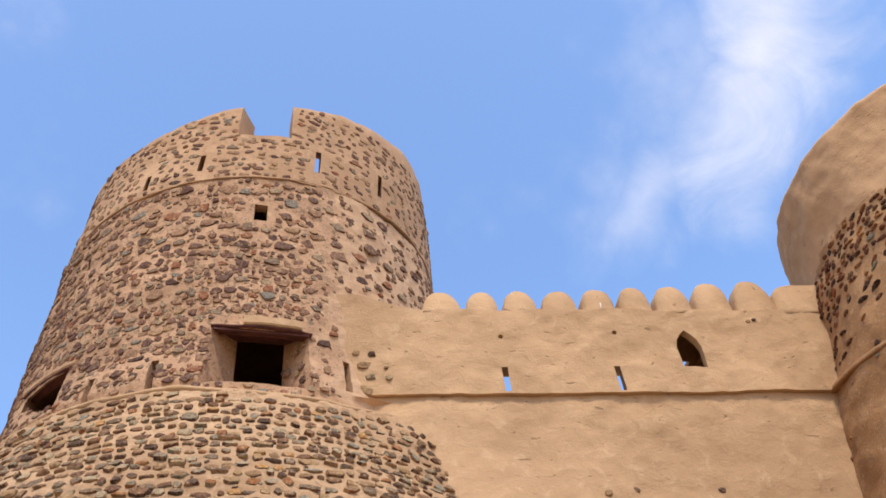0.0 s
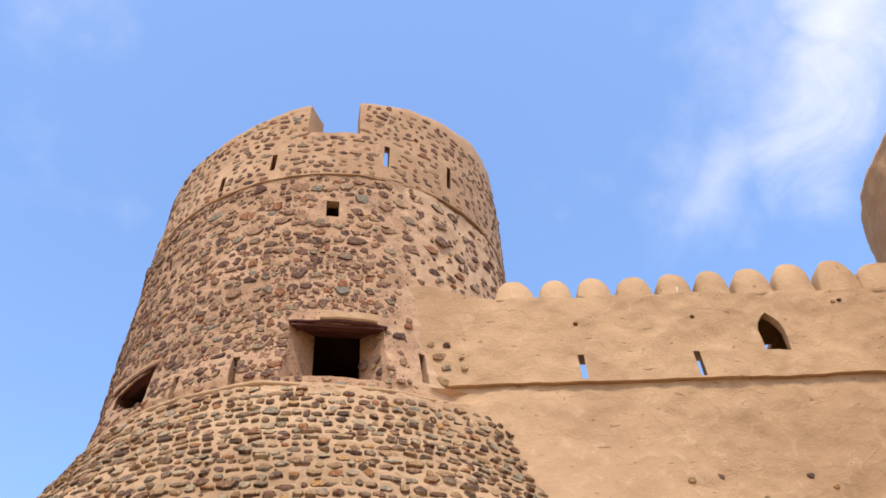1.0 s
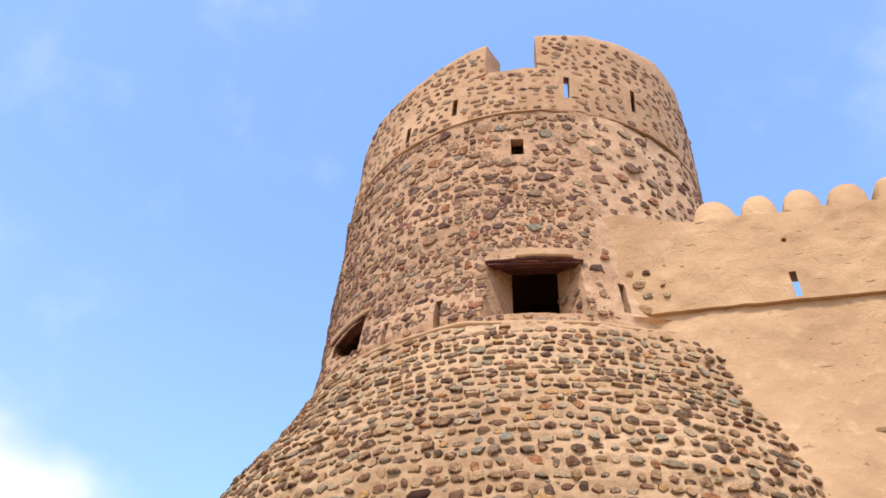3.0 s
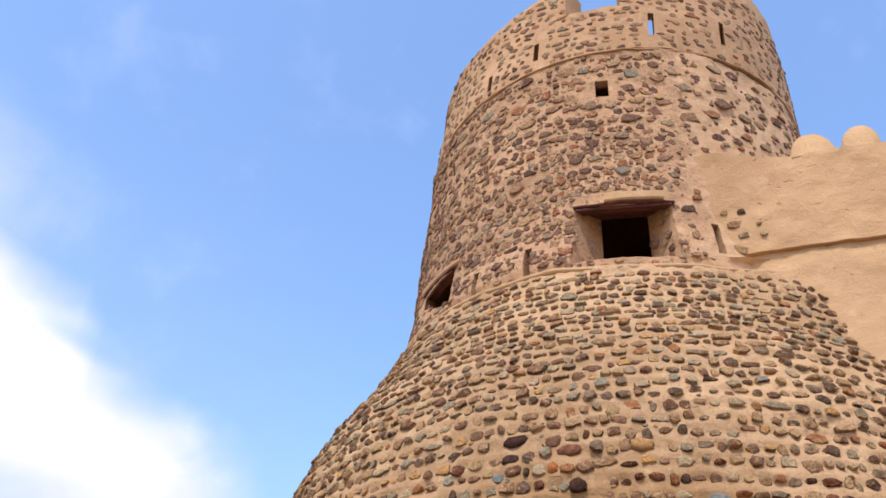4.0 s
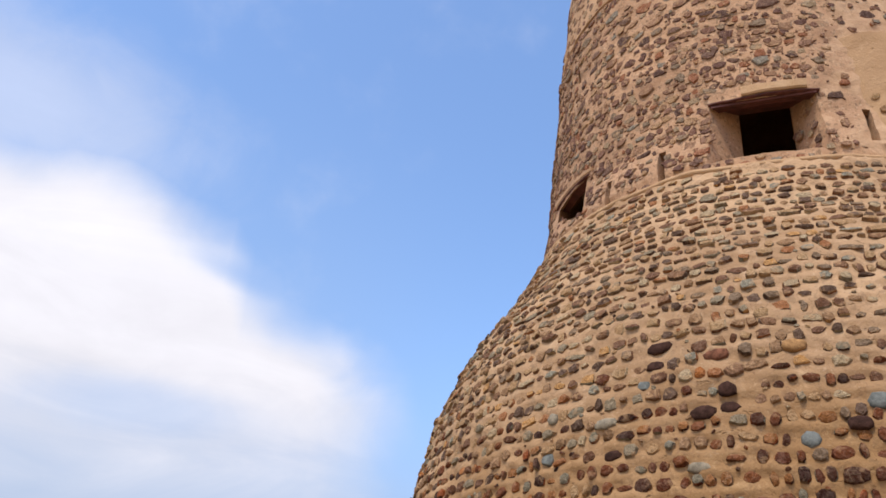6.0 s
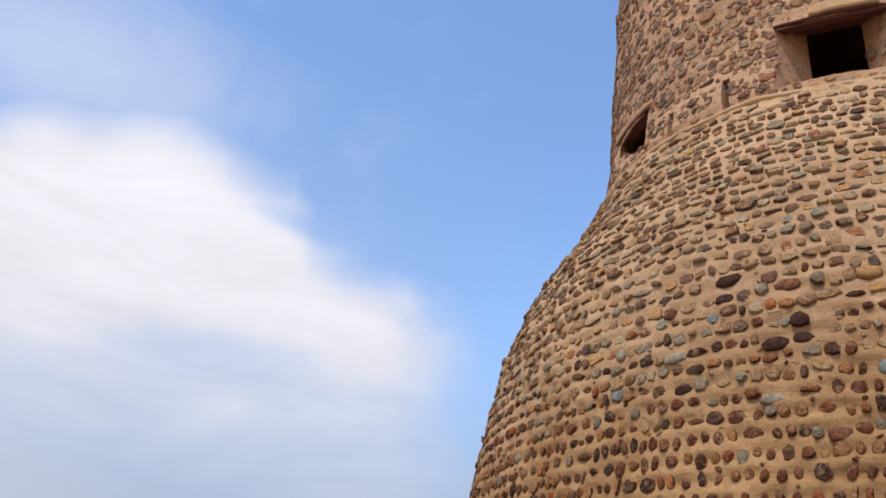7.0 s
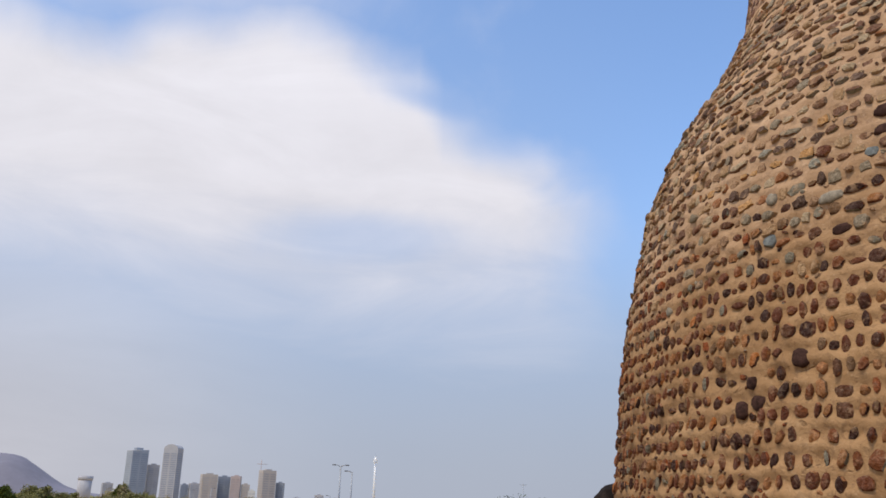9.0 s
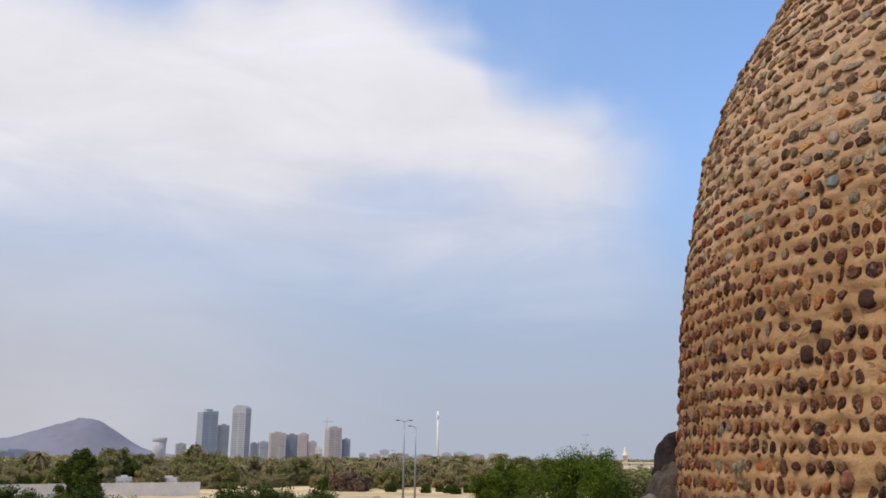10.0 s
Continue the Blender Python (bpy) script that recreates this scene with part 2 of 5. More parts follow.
DRUM_TONES = [
    (0.00, (0.194, 0.096, 0.070)), (0.12, (0.293, 0.147, 0.097)), (0.28, (0.368, 0.200, 0.121)), (0.40, (0.248, 0.141, 0.099)),
    (0.50, (0.452, 0.259, 0.148)), (0.60, (0.324, 0.229, 0.148)), (0.67, (0.558, 0.341, 0.180)), (0.75, (0.421, 0.172, 0.086)),
    (0.81, (0.390, 0.280, 0.180)), (0.86, (0.143, 0.078, 0.059)), (0.91, (0.500, 0.360, 0.215)), (0.97, (0.330, 0.285, 0.215)),
]
STONE, STONE_JOINED = cobble("cobble", False, STONE_TONES), cobble("cobble_rows", True, STONE_TONES)
DRUM_STONE, DRUM_JOINED = cobble("reddish_cobble", False, DRUM_TONES, 0.7), cobble("reddish_cobble_rows", True, DRUM_TONES, 0.7)
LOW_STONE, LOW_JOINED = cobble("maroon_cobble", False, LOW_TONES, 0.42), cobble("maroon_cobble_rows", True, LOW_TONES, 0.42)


def plain(name, color, rough=0.8, metal=0.0, scale=6.0, vary=0.25, bump=0.15, shine=0.5):
    m, t, b = material(name, rough, metal)
    p = place_of(t)
    n1, n2 = fog(t, p, scale, 5, 0.6), fog(t, p, scale * 7, 3, 0.6)
    low = [c * (1 - vary) for c in color] + [1]
    high = [min(1, c * (1 + vary * 0.6)) for c in color] + [1]
    col = blend(t, ease(t, calc(t, "ADD", calc(t, "MULTIPLY", n1, 0.7), calc(t, "MULTIPLY", n2, 0.3)), 0.35, 0.65), low, high)
    t.links.new(col, b.inputs["Base Color"])
    if bump:
        relief(t, b, n2, bump, 0.05 / scale)
    b.inputs["Specular IOR Level"].default_value = shine
    return m


WOOD = plain("lintel_wood", (0.115, 0.036, 0.026), 0.8, 0, 9, 0.45, 0.5)
ROCK = plain("dark_rock", (0.026, 0.019, 0.016), 0.85, 0, 3.0, 0.6, 1.0, shine=0.08)
BROWN_ROCK = plain("brown_rock", (0.072, 0.053, 0.040), 0.9, 0, 3.5, 0.5, 1.0, shine=0.08)
RUBBLE = plain("grey_rubble", (0.165, 0.140, 0.118), 0.9, 0, 4.0, 0.4, 0.8, shine=0.08)
def earth():
    """Pale sand on the plain; unseen ground round the fort darkened against bounce light."""
    m, t, b = material("sand_ground", 0.97)
    p = place_of(t)
    n1, n2 = fog(t, p, 0.05, 5, 0.6), fog(t, p, 1.3, 4, 0.6)
    sand = blend(t, ease(t, n1, 0.35, 0.65), (0.41, 0.30, 0.155, 1), (0.69, 0.50, 0.265, 1))
    dim_ground = blend(t, ease(t, n2, 0.35, 0.65), (0.15, 0.105, 0.062, 1), (0.27, 0.19, 0.115, 1))
    off = node(t, "ShaderNodeVectorMath", [(0, p), (1, (6.0, 3.0, 0.0))], operation="DISTANCE").outputs["Value"]
    edge = ease(t, calc(t, "ADD", off, calc(t, "MULTIPLY", n2, 14.0)), 38.0, 56.0)
    t.links.new(blend(t, edge, dim_ground, sand), b.inputs["Base Color"])
    relief(t, b, n2, 0.3, 0.05)
    return m


SAND = earth()
BARK = plain("bark", (0.14, 0.10, 0.07), 0.95, 0, 5, 0.4, 0.5)
STEEL = plain("galvanised_steel", (0.30, 0.31, 0.32), 0.5, 0.6, 3, 0.15, 0)
MAST_WHITE = plain("white_mast_paint", (0.74, 0.74, 0.72), 0.5, 0, 3, 0.08, 0)
LAMP_DARK = plain("dark_lamp_head", (0.10, 0.10, 0.11), 0.5, 0.3, 3, 0.15, 0)
WHITEWASH = plain("whitewashed_wall", (0.78, 0.70, 0.60), 0.9, 0, 0.4, 0.12, 0.1)
CREAM = plain("cream_render", (0.76, 0.66, 0.50), 0.9, 0, 0.3, 0.12, 0)
# air haze is mixed into the hill's base colour
HILL = plain("haze_tinted_hill", (0.192, 0.182, 0.210), 1.0, 0, 0.004, 0.14, 0)


def foliage(name, low, high, dead=0.0):
    m, t, b = material(name, 0.75)
    chance = node(t, "ShaderNodeNewGeometry").outputs["Random Per Island"]
    broad = fog(t, place_of(t), 0.6, 3, 0.6)
    col = blend(t, calc(t, "ADD", calc(t, "MULTIPLY", chance, 0.6), calc(t, "MULTIPLY", ease(t, broad, 0.3, 0.7), 0.4)), low, high)
    each = node(t, "ShaderNodeObjectInfo").outputs["Random"]
    col = blend(t, calc(t, "MULTIPLY", each, 0.45), col, blend(t, 1.0, col, (0.46, 0.56, 0.50, 1), "MULTIPLY"))
    if dead:
        col = blend(t, calc(t, "MULTIPLY", calc(t, "GREATER_THAN", chance, 1 - dead), 0.8), col, (0.20, 0.145, 0.085, 1))
    t.links.new(col, b.inputs["Base Color"])
    return m


# near-black low end stands in for shade inside the crown
LEAF = foliage("leaf_green", (0.006, 0.017, 0.002, 1), (0.165, 0.215, 0.018, 1))
LEAF_DARK = foliage("leaf_dark", (0.014, 0.028, 0.004, 1), (0.125, 0.150, 0.022, 1))
LEAF_DRY = foliage("leaf_dry", (0.225, 0.190, 0.082, 1), (0.470, 0.385, 0.175, 1), 0.2)
LEAF_OLIVE = foliage("leaf_olive", (0.150, 0.150, 0.048, 1), (0.380, 0.335, 0.120, 1), 0.15)
LEAF_SAGE = foliage("leaf_sage", (0.055, 0.058, 0.020, 1), (0.215, 0.200, 0.072, 1), 0.1)
LEAF_RED = foliage("leaf_rust", (0.150, 0.095, 0.060, 1), (0.230, 0.150, 0.095, 1), 0.2)
FROND = foliage("palm_frond", (0.150, 0.128, 0.052, 1), (0.375, 0.295, 0.130, 1), 0.3)


# ---- building helpers ----
def part(name, bm, mat, parent=None, label="", smooth=True):
    me = bpy.data.meshes.new(name)
    if isinstance(bm, tuple):
        me.from_pydata(bm[0], [], bm[1])
    else:
        bm.to_mesh(me)
        bm.free()
    me.materials.append(mat)
    if smooth:
        me.polygons.foreach_set("use_smooth", [True] * len(me.polygons))
    me.update()
    ob = new(name, me)
    ob.parent = parent
    if label:
        tagged(ob, label)
    return ob


def thing(name, label, category, at=(0, 0, 0), group="", kind=""):
    ob = new(name)
    ob.location = at
    ob.empty_display_size = 0.2
    return tagged(ob, label, category, group, kind)


def box(bm, x0, y0, z0, x1, y1, z1, m=Matrix()):
    vs = [bm.verts.new(m @ Vector((x, y, z))) for z in (z0, z1) for x, y in ((x0, y0), (x1, y0), (x1, y1), (x0, y1))]
    for f in ((3, 2, 1, 0), (4, 5, 6, 7), (0, 1, 5, 4), (1, 2, 6, 5), (2, 3, 7, 6), (3, 0, 4, 7)):
        bm.faces.new([vs[i] for i in f])
    return vs


def hexa(bm, near, far):
    """A solid between two four-cornered ends."""
    a, b = [bm.verts.new(v) for v in near], [bm.verts.new(v) for v in far]
    bm.faces.new(a[::-1])
    bm.faces.new(b)
    for i in range(4):
        j = (i + 1) % 4
        bm.faces.new((a[i], a[j], b[j], b[i]))


def tube(bm, points, radii, sides=8):
    """A tapering tube along points."""
    rings = []
    for i, (p, r) in enumerate(zip(points, radii)):
        d = Vector(points[min(i + 1, len(points) - 1)]) - Vector(points[max(i - 1, 0)])
        q = d.to_track_quat("Z", "Y")
        rings.append([bm.verts.new(Vector(p) + q @ Vector((r * math.cos(k * math.tau / sides), r * math.sin(k * math.tau / sides), 0))) for k in range(sides)])
    for a, b in zip(rings, rings[1:]):
        for k in range(sides):
            bm.faces.new((a[k], a[(k + 1) % sides], b[(k + 1) % sides], b[k]))
    bm.faces.new(rings[0][::-1])
    bm.faces.new(rings[-1])


def carve(ob, bm, mat):
    """Cut the shapes in bm out of ob, for good."""
    me = bpy.data.meshes.new("cut")
    bmesh.ops.recalc_face_normals(bm, faces=bm.faces[:])
    bm.to_mesh(me)
    bm.free()
    me.materials.append(mat)
    tool = new("cut", me)
    tool.parent = ob.parent
    own = bmesh.new()
    own.from_mesh(ob.data)
    bmesh.ops.recalc_face_normals(own, faces=own.faces[:])
    own.to_mesh(ob.data)
    own.free()
    mod = ob.modifiers.new("cut", "BOOLEAN")
    mod.operation, mod.solver, mod.object = "DIFFERENCE", "EXACT", tool
    bpy.context.view_layer.update()
    done = bpy.data.meshes.new_from_object(ob.evaluated_get(bpy.context.evaluated_depsgraph_get()))
    ob.modifiers.clear()
    old = ob.data
    ob.data = done
    bpy.data.meshes.remove(old)
    bpy.data.objects.remove(tool)
    bpy.data.meshes.remove(me)
    done.set_sharp_from_angle(angle=radians(35))


def rough3(p, scale, octaves=3):
    return noise.fractal(Vector(p) * scale, 0.8, 2.0, octaves)


def ring_solid(section, turns, place):
    """A closed ring: section is a loop of rows, place(row, turn) gives each point."""
    verts, faces = [], []
    n, k = len(section), turns
    for row in section:
        for j in range(k):
            verts.append(place(row, 360.0 * j / k))
    for i in range(n):
        for j in range(k):
            a, b = i * k + j, i * k + (j + 1) % k
            c, d = ((i + 1) % n) * k + (j + 1) % k, ((i + 1) % n) * k + j
            faces.append((a, d, c, b))
    return verts, faces


def interp(x, xs, ys):
    return float(np.interp(x, xs, ys))


# ---- the ground ----
def ground_height(x, y):
    d = math.hypot(x - 6, y - 3)
    fall = min(1, max(0, (d - 15) / 26))
    fall = fall * fall * (3 - 2 * fall)
    bumps = 0.10 * noise.noise((x * 0.35, y * 0.35, 0)) * (1 if d < 80 else 0)
    return -5.0 * fall + bumps + 0.35 * noise.noise((x * 0.02, y * 0.02, 3)) * fall


def build_ground():
    radii = [0.0] + [0.6 * 1.085 ** i for i in range(112)]
    radii = [r for r in radii if r < 4800] + [4800]
    k = 96
    verts, faces = [], []
    for r in radii:
        for j in range(k):
            x, y = 6 + r * math.sin(j * math.tau / k), 3 + r * math.cos(j * math.tau / k)
            verts.append((x, y, ground_height(x, y)))
    for i in range(len(radii) - 1):
        for j in range(k):
            faces.append((i * k + j, i * k + (j + 1) % k, (i + 1) * k + (j + 1) % k, (i + 1) * k + j))
    faces = [f[::-1] for f in faces]
    tagged(part("ground", (verts, faces), SAND), "dry sandy ground with sparse scrub", "ground", kind="structure")


build_ground()

# ---- the round stone tower ----
HEAD = 41.3
AXIS = Vector((12 * math.sin(radians(HEAD)), 12 * math.cos(radians(HEAD)), 0))
RIGHT = Vector((math.sin(radians(HEAD + 90)), math.cos(radians(HEAD + 90)), 0))
PROFILE_Z = [-0.6, 0.88, 1.60, 2.32, 3.04, 3.76, 4.48, 5.20, 5.92, 6.64, 7.24, 7.66, 8.32, 10.0, 11.6]
PROFILE_R = [5.42, 5.35, 5.308, 5.258, 5.198, 5.098, 4.96, 4.785, 4.47, 4.00, 3.68, 3.475, 3.335, 3.230, 3.14]
BULGE_TOP = 7.59


def lean(z):
    return 0.02 * min(1, max(0, (z - 7.7) / 4.0)) + 0.055 * min(1, max(0, (z - 11.75) / 0.9))


def out_dir(turn):
    """The way out of the tower; 0 faces the path, positive turns go round to its left side."""
    a = radians(HEAD + 180 + turn)
    return Vector((math.sin(a), math.cos(a), 0))


def along_dir(turn):
    a = radians(HEAD + 90 + turn)
    return Vector((math.sin(a), math.cos(a), 0))


def swell(turn, z):
    """The shoulder of the base runs a little wider where it meets the wall."""
    t = (turn + 180) % 360 - 180
    side = min(1, max(0, (-t - 21) / 14)) * min(1, max(0, (t + 120) / 30))
    return 0.16 * side * min(1, max(0, (z - 6.3) / 0.8)) * (1 if z < 7.8 else 0)


def radius(turn, z):
    return interp(z, PROFILE_Z, PROFILE_R) + swell(turn, z)


def on_tower(turn, z, r):
    return AXIS + RIGHT * lean(z) + out_dir(turn) * r + Vector((0, 0, z))


def bulge_top(turn):
    turn = (turn + 180) % 360 - 180
    t = radians(turn)
    dip = 0.09 * min(1, max(0, (14 - turn) / 14)) + 0.04 * min(1, max(0, (-23 - turn) / 12))
    return BULGE_TOP + 0.10 * math.sin(t) ** 2 + 0.02 * math.sin(t * 7 + 1) - dip


def ledge_z(turn):
    turn = (turn + 180) % 360 - 180
    return 11.715 - 0.15 * math.sin(radians(turn)) - 0.10 * min(1, max(0, (abs(turn) - 52) / 18))


def rim_z(turn):
    return 13.655 - 0.62 * math.sin(radians(turn)) + 0.08 * math.sin(radians(turn)) ** 2 + 0.018 * math.sin(radians(turn * 5 + 40))


COURSES = [0.05]
while COURSES[-1] < 7.5:
    slope = (radius(0, COURSES[-1] + 0.1) - radius(0, COURSES[-1] - 0.1)) / 0.2
    COURSES.append(COURSES[-1] + (0.167 - 0.020 * min(1, max(0, (COURSES[-1] - 3.4) / 2.2))) / math.hypot(1, slope))


def sag(turn, z):
    """Courses were laid by eye: they rise and dip a little along the wall."""
    return 0.035 * noise.noise((turn * 0.045, z * 0.8, 2.0)) + 0.02 * noise.noise((turn * 0.16, z * 2.0, 7.0))


def base_relief(turn, z):
    """How far the mortar stands out of the base: lumps, and a swelling bed between two courses."""
    p = on_tower(turn, z, radius(turn, z))
    row = interp(z - sag(turn, z), COURSES, range(len(COURSES)))
    return 0.026 * rough3(p, 1.3) + 0.028 * rough3(p, 7.5, 3) - 0.010 * (1 - 0.6 * min(1, max(0, (z - 3.4) / 2.2))) * math.cos(row * math.tau)


tower = thing("fort_tower", "round cobblestone fort tower with flared base and plastered parapet", "fort tower", AXIS)
tower_inv = Matrix.Translation(-AXIS)


def tower_part(name, data, mat, label="", parent=None, smooth=True):
    """A part given in world places, kept under the tower."""
    ob = part(name, data, mat, parent or tower, label, smooth)
    ob.data.transform(tower_inv)
    return ob


def build_base():
    rows = [-0.55 + 0.036 * i for i in range(int((7.7 + 0.55) / 0.036))]
    k = 620
    verts, faces = [], []
    for i, z0 in enumerate(rows):
        f = i / (len(rows) - 1)
        for j in range(k):
            a = 360.0 * j / k
            z = z0 + f * (bulge_top(a) - rows[-1])
            p = on_tower(a, z, radius(a, z))
            verts.append(p + out_dir(a) * base_relief(a, z))
    for i in range(len(rows) - 1):
        for j in range(k):
            faces.append((i * k + j, (i + 1) * k + j, (i + 1) * k + (j + 1) % k, i * k + (j + 1) % k))
    # worn shoulder running in under the drum
    n = len(verts)
    for j in range(k):
        a = 360.0 * j / k
        verts.append(on_tower(a, bulge_top(a) + 0.05, radius(a, bulge_top(a)) - 0.42))
    for j in range(k):
        b = (len(rows) - 1) * k
        faces.append((b + j, n + j, n + (j + 1) % k, b + (j + 1) % k))
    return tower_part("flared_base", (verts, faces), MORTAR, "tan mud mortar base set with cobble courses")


base = build_base()


def drum_relief(p):
    return 0.030 * rough3(p, 1.2) + 0.016 * rough3(p, 5.0, 2) + 0.010 * rough3(p, 13.0, 2)


def drum_radius(turn, z):
    """The drum goes straight down behind the lip of the base."""
    if z > ledge_z(turn):
        return radius(turn, z) - 0.09
    return radius(turn, z) if z > 7.74 else interp(7.74, PROFILE_Z, PROFILE_R) - 0.02


def build_drum():
    zs = [7.35 + (11.75 - 7.35) * i / 96 for i in range(97)]
    section = [("out", z) for z in zs] + [("in", zs[-1]), ("in", zs[0])]

    def place(row, a):
        side, z = row
        if side == "in":
            return on_tower(a, z, 2.25)
        p = on_tower(a, z, drum_radius(a, z))
        return p + out_dir(a) * drum_relief(p)

    ob = tower_part("drum", ring_solid(section, 500, place), PINK_MORTAR, "cylindrical cobble wall of the upper tower")
    bm = bmesh.new()

    def port(t0, t1, z0, z1, s0, s1, y0, y1, deep=0.62, tilt=0.0):
        """A splayed opening: outer limits, inner limits at that depth, then a straight throat."""
        ro, ri, rt = 3.75, 3.33 - deep, 2.0
        k = (ro - 3.33) / deep
        e0, e1 = t0 + (t0 - s0) * k * 0.8, t1 + (t1 - s1) * k * 0.8
        g0, g1 = z0, z1 - (y1 - z1) * k

        def quad(a, b, c, d, r):
            return [on_tower(a, c, r) - tower_shift, on_tower(b, c + tilt, r) - tower_shift, on_tower(b, d, r) - tower_shift, on_tower(a, d, r) - tower_shift]
        hexa(bm, quad(e0, e1, g0, g1, ro), quad(s0, s1, y0, y1, ri))
        return quad(s0, s1, y0, y1, ri + 0.01), quad(s0 - 14, s1 + 8, y0, y1 + 0.75, rt)

    tower_shift = AXIS
    throats = [port(-12.4, 8.4, 7.71, 8.64, -8.5, 3.7, 7.71, 8.83, 0.50), port(42.0, 57.5, 7.80, 8.45, 45.0, 70.0, 7.80, 8.93, 0.50, 0.34)]
    carve(ob, bm, PINK_MORTAR)
    for a, b in throats:
        bm = bmesh.new()
        hexa(bm, a, b)
        carve(ob, bm, PINK_MORTAR)
    bm = bmesh.new()

    def slot(turn, wide, z0, z1):
        h = math.degrees(wide / 2 / 3.25)
        h2 = math.degrees(wide / 2 / 2.0)

        def quad(w, r):
            return [on_tower(turn - w, z0, r) - AXIS, on_tower(turn + w, z0, r) - AXIS, on_tower(turn + w, z1, r) - AXIS, on_tower(turn - w, z1, r) - AXIS]
        hexa(bm, quad(h, 3.7), quad(h2, 2.0))

    slot(0.7, 0.17, 10.73, 11.10)
    slot(19.1, 0.085, 7.68, 8.14)
    slot(32.7, 0.085, 7.66, 8.07)
    slot(-21.1, 0.085, 7.82, 8.34)
    slot(49.4, 0.07, 10.52, 10.74)
    carve(ob, bm, PINK_MORTAR)
    # hollows added behind two of the narrow openings to make them read dark
    for a0, a1, z0, z1, r in ((-7, 8, 10.55, 11.45, 3.04), (-27, -17, 7.805, 8.52, 3.20)):
        bm = bmesh.new()
        near, far = [[on_tower(a, z, rr) - AXIS for a, z in ((a0, z0), (a1, z0), (a1, z1), (a0, z1))] for rr in (r, 2.0)]
        hexa(bm, near, far)
        carve(ob, bm, PINK_MORTAR)
    # the dark room inside is shut above and below
    bm = bmesh.new()
    bmesh.ops.create_cone(bm, cap_ends=True, segments=48, radius1=2.4, radius2=2.4, depth=0.12, matrix=Matrix.Translation((0, 0, 7.45)))
    part("floor_slab", bm, PLASTER_DARK, tower, smooth=False)
    bm = bmesh.new()
    bmesh.ops.create_cone(bm, cap_ends=True, segments=48, radius1=2.75, radius2=2.75, depth=0.12, matrix=Matrix.Translation((0, 0, 11.70)))
    part("roof_slab", bm, PLASTER_DARK, tower, smooth=False)
    return ob


drum = build_drum()


def parapet_relief(p):
    return 0.022 * rough3(p, 1.4) + 0.010 * rough3(p, 6.0, 2)


# small round holes in the parapet: turn and height
HOLES = [(25.9, 12.66), (-23.6, 13.03), (-52.9, 13.13)]


def build_parapet():
    section = []
    m = 26
    section += [("out", i / m) for i in range(m + 1)] + [("in", 1.0), ("in", 0.0)]

    def place(row, a):
        side, f = row
        lo = ledge_z(a) + 0.02
        z = lo + f * (rim_z(a) - lo)
        r = 3.155 - 0.07 * f
        if side == "in":
            return on_tower(a, z, r - 0.46)
        p = on_tower(a, z, r)
        edge = 0.03 if f == 1.0 else 0.0
        return p + out_dir(a) * (parapet_relief(p) - edge) + Vector((0, 0, 0.03 * rough3(p, 2.0) if f == 1.0 else 0))

    ob = tower_part("parapet", ring_solid(section, 330, place), PLASTER_DARK, "plastered parapet with crenel and musket slits")
    bm = bmesh.new()

    def slot(t0, t1, z0, z1, flare=1.0, rise=0.0, skew=0.0):
        mid = (t0 + t1) / 2

        def quad(k, r, up=0.0):
            turn = skew * (3.17 - r) / 0.97
            a, b = mid + turn + (t0 - mid) * k, mid + turn + (t1 - mid) * k
            return [on_tower(a, z0, r) - AXIS, on_tower(b, z0, r) - AXIS, on_tower(b, z1 + up, r) - AXIS, on_tower(a, z1 + up, r) - AXIS]
        hexa(bm, quad(1.0, 3.6 if not rise else 3.23), quad(flare, 2.2, rise))

    # the crenel: its one cheek runs straight in, the other narrows inwards and is worn back at the top
    hexa(bm, [on_tower(a, z, 3.6) - AXIS for a, z in ((-5.0, 12.80), (12.6, 12.80), (11.0, 14.6), (-5.0, 14.6))], [on_tower(a, z, 2.2) - AXIS for a, z in ((-6.3, 12.80), (3.6, 12.80), (2.4, 14.6), (-6.3, 14.6))])
    w = 0.75
    for turn, z0, z1 in ((-13.7, 12.06, 12.50), (19.0, 11.92, 12.30), (35.0, 11.76, 12.11), (-35.5, 12.20, 12.72), (64, 11.7, 12.05), (-70, 12.2, 12.7), (95, 11.7, 12.1), (130, 11.75, 12.15), (165, 11.9, 12.3), (-105, 12.2, 12.6), (-140, 12.1, 12.5)):
        askew = {-13.7: -6.3, 19.0: 8.3, 35.0: 18.0, -35.5: -18.0}.get(turn, 0.0)
        slot(turn - w, turn + w, z0, z1, 1.9 if askew else 1.6, 0.95 if turn == -13.7 else 0.25, askew)
    for turn, z in HOLES:
        outer = [(turn + 0.95 * math.cos(k * math.tau / 10), z + 0.052 * math.sin(k * math.tau / 10)) for k in range(10)]
        a = [bm.verts.new(on_tower(t, h, 3.35) - AXIS) for t, h in outer]
        b = [bm.verts.new(on_tower(t, h, 2.86) - AXIS) for t, h in outer]
        bm.faces.new(a)
        bm.faces.new(b[::-1])
        for k in range(10):
            bm.faces.new((a[k], b[k], b[(k + 1) % 10], a[(k + 1) % 10]))
    bmesh.ops.recalc_face_normals(bm, faces=bm.faces[:])
    carve(ob, bm, PLASTER_DARK)
    return ob


parapet = build_parapet()


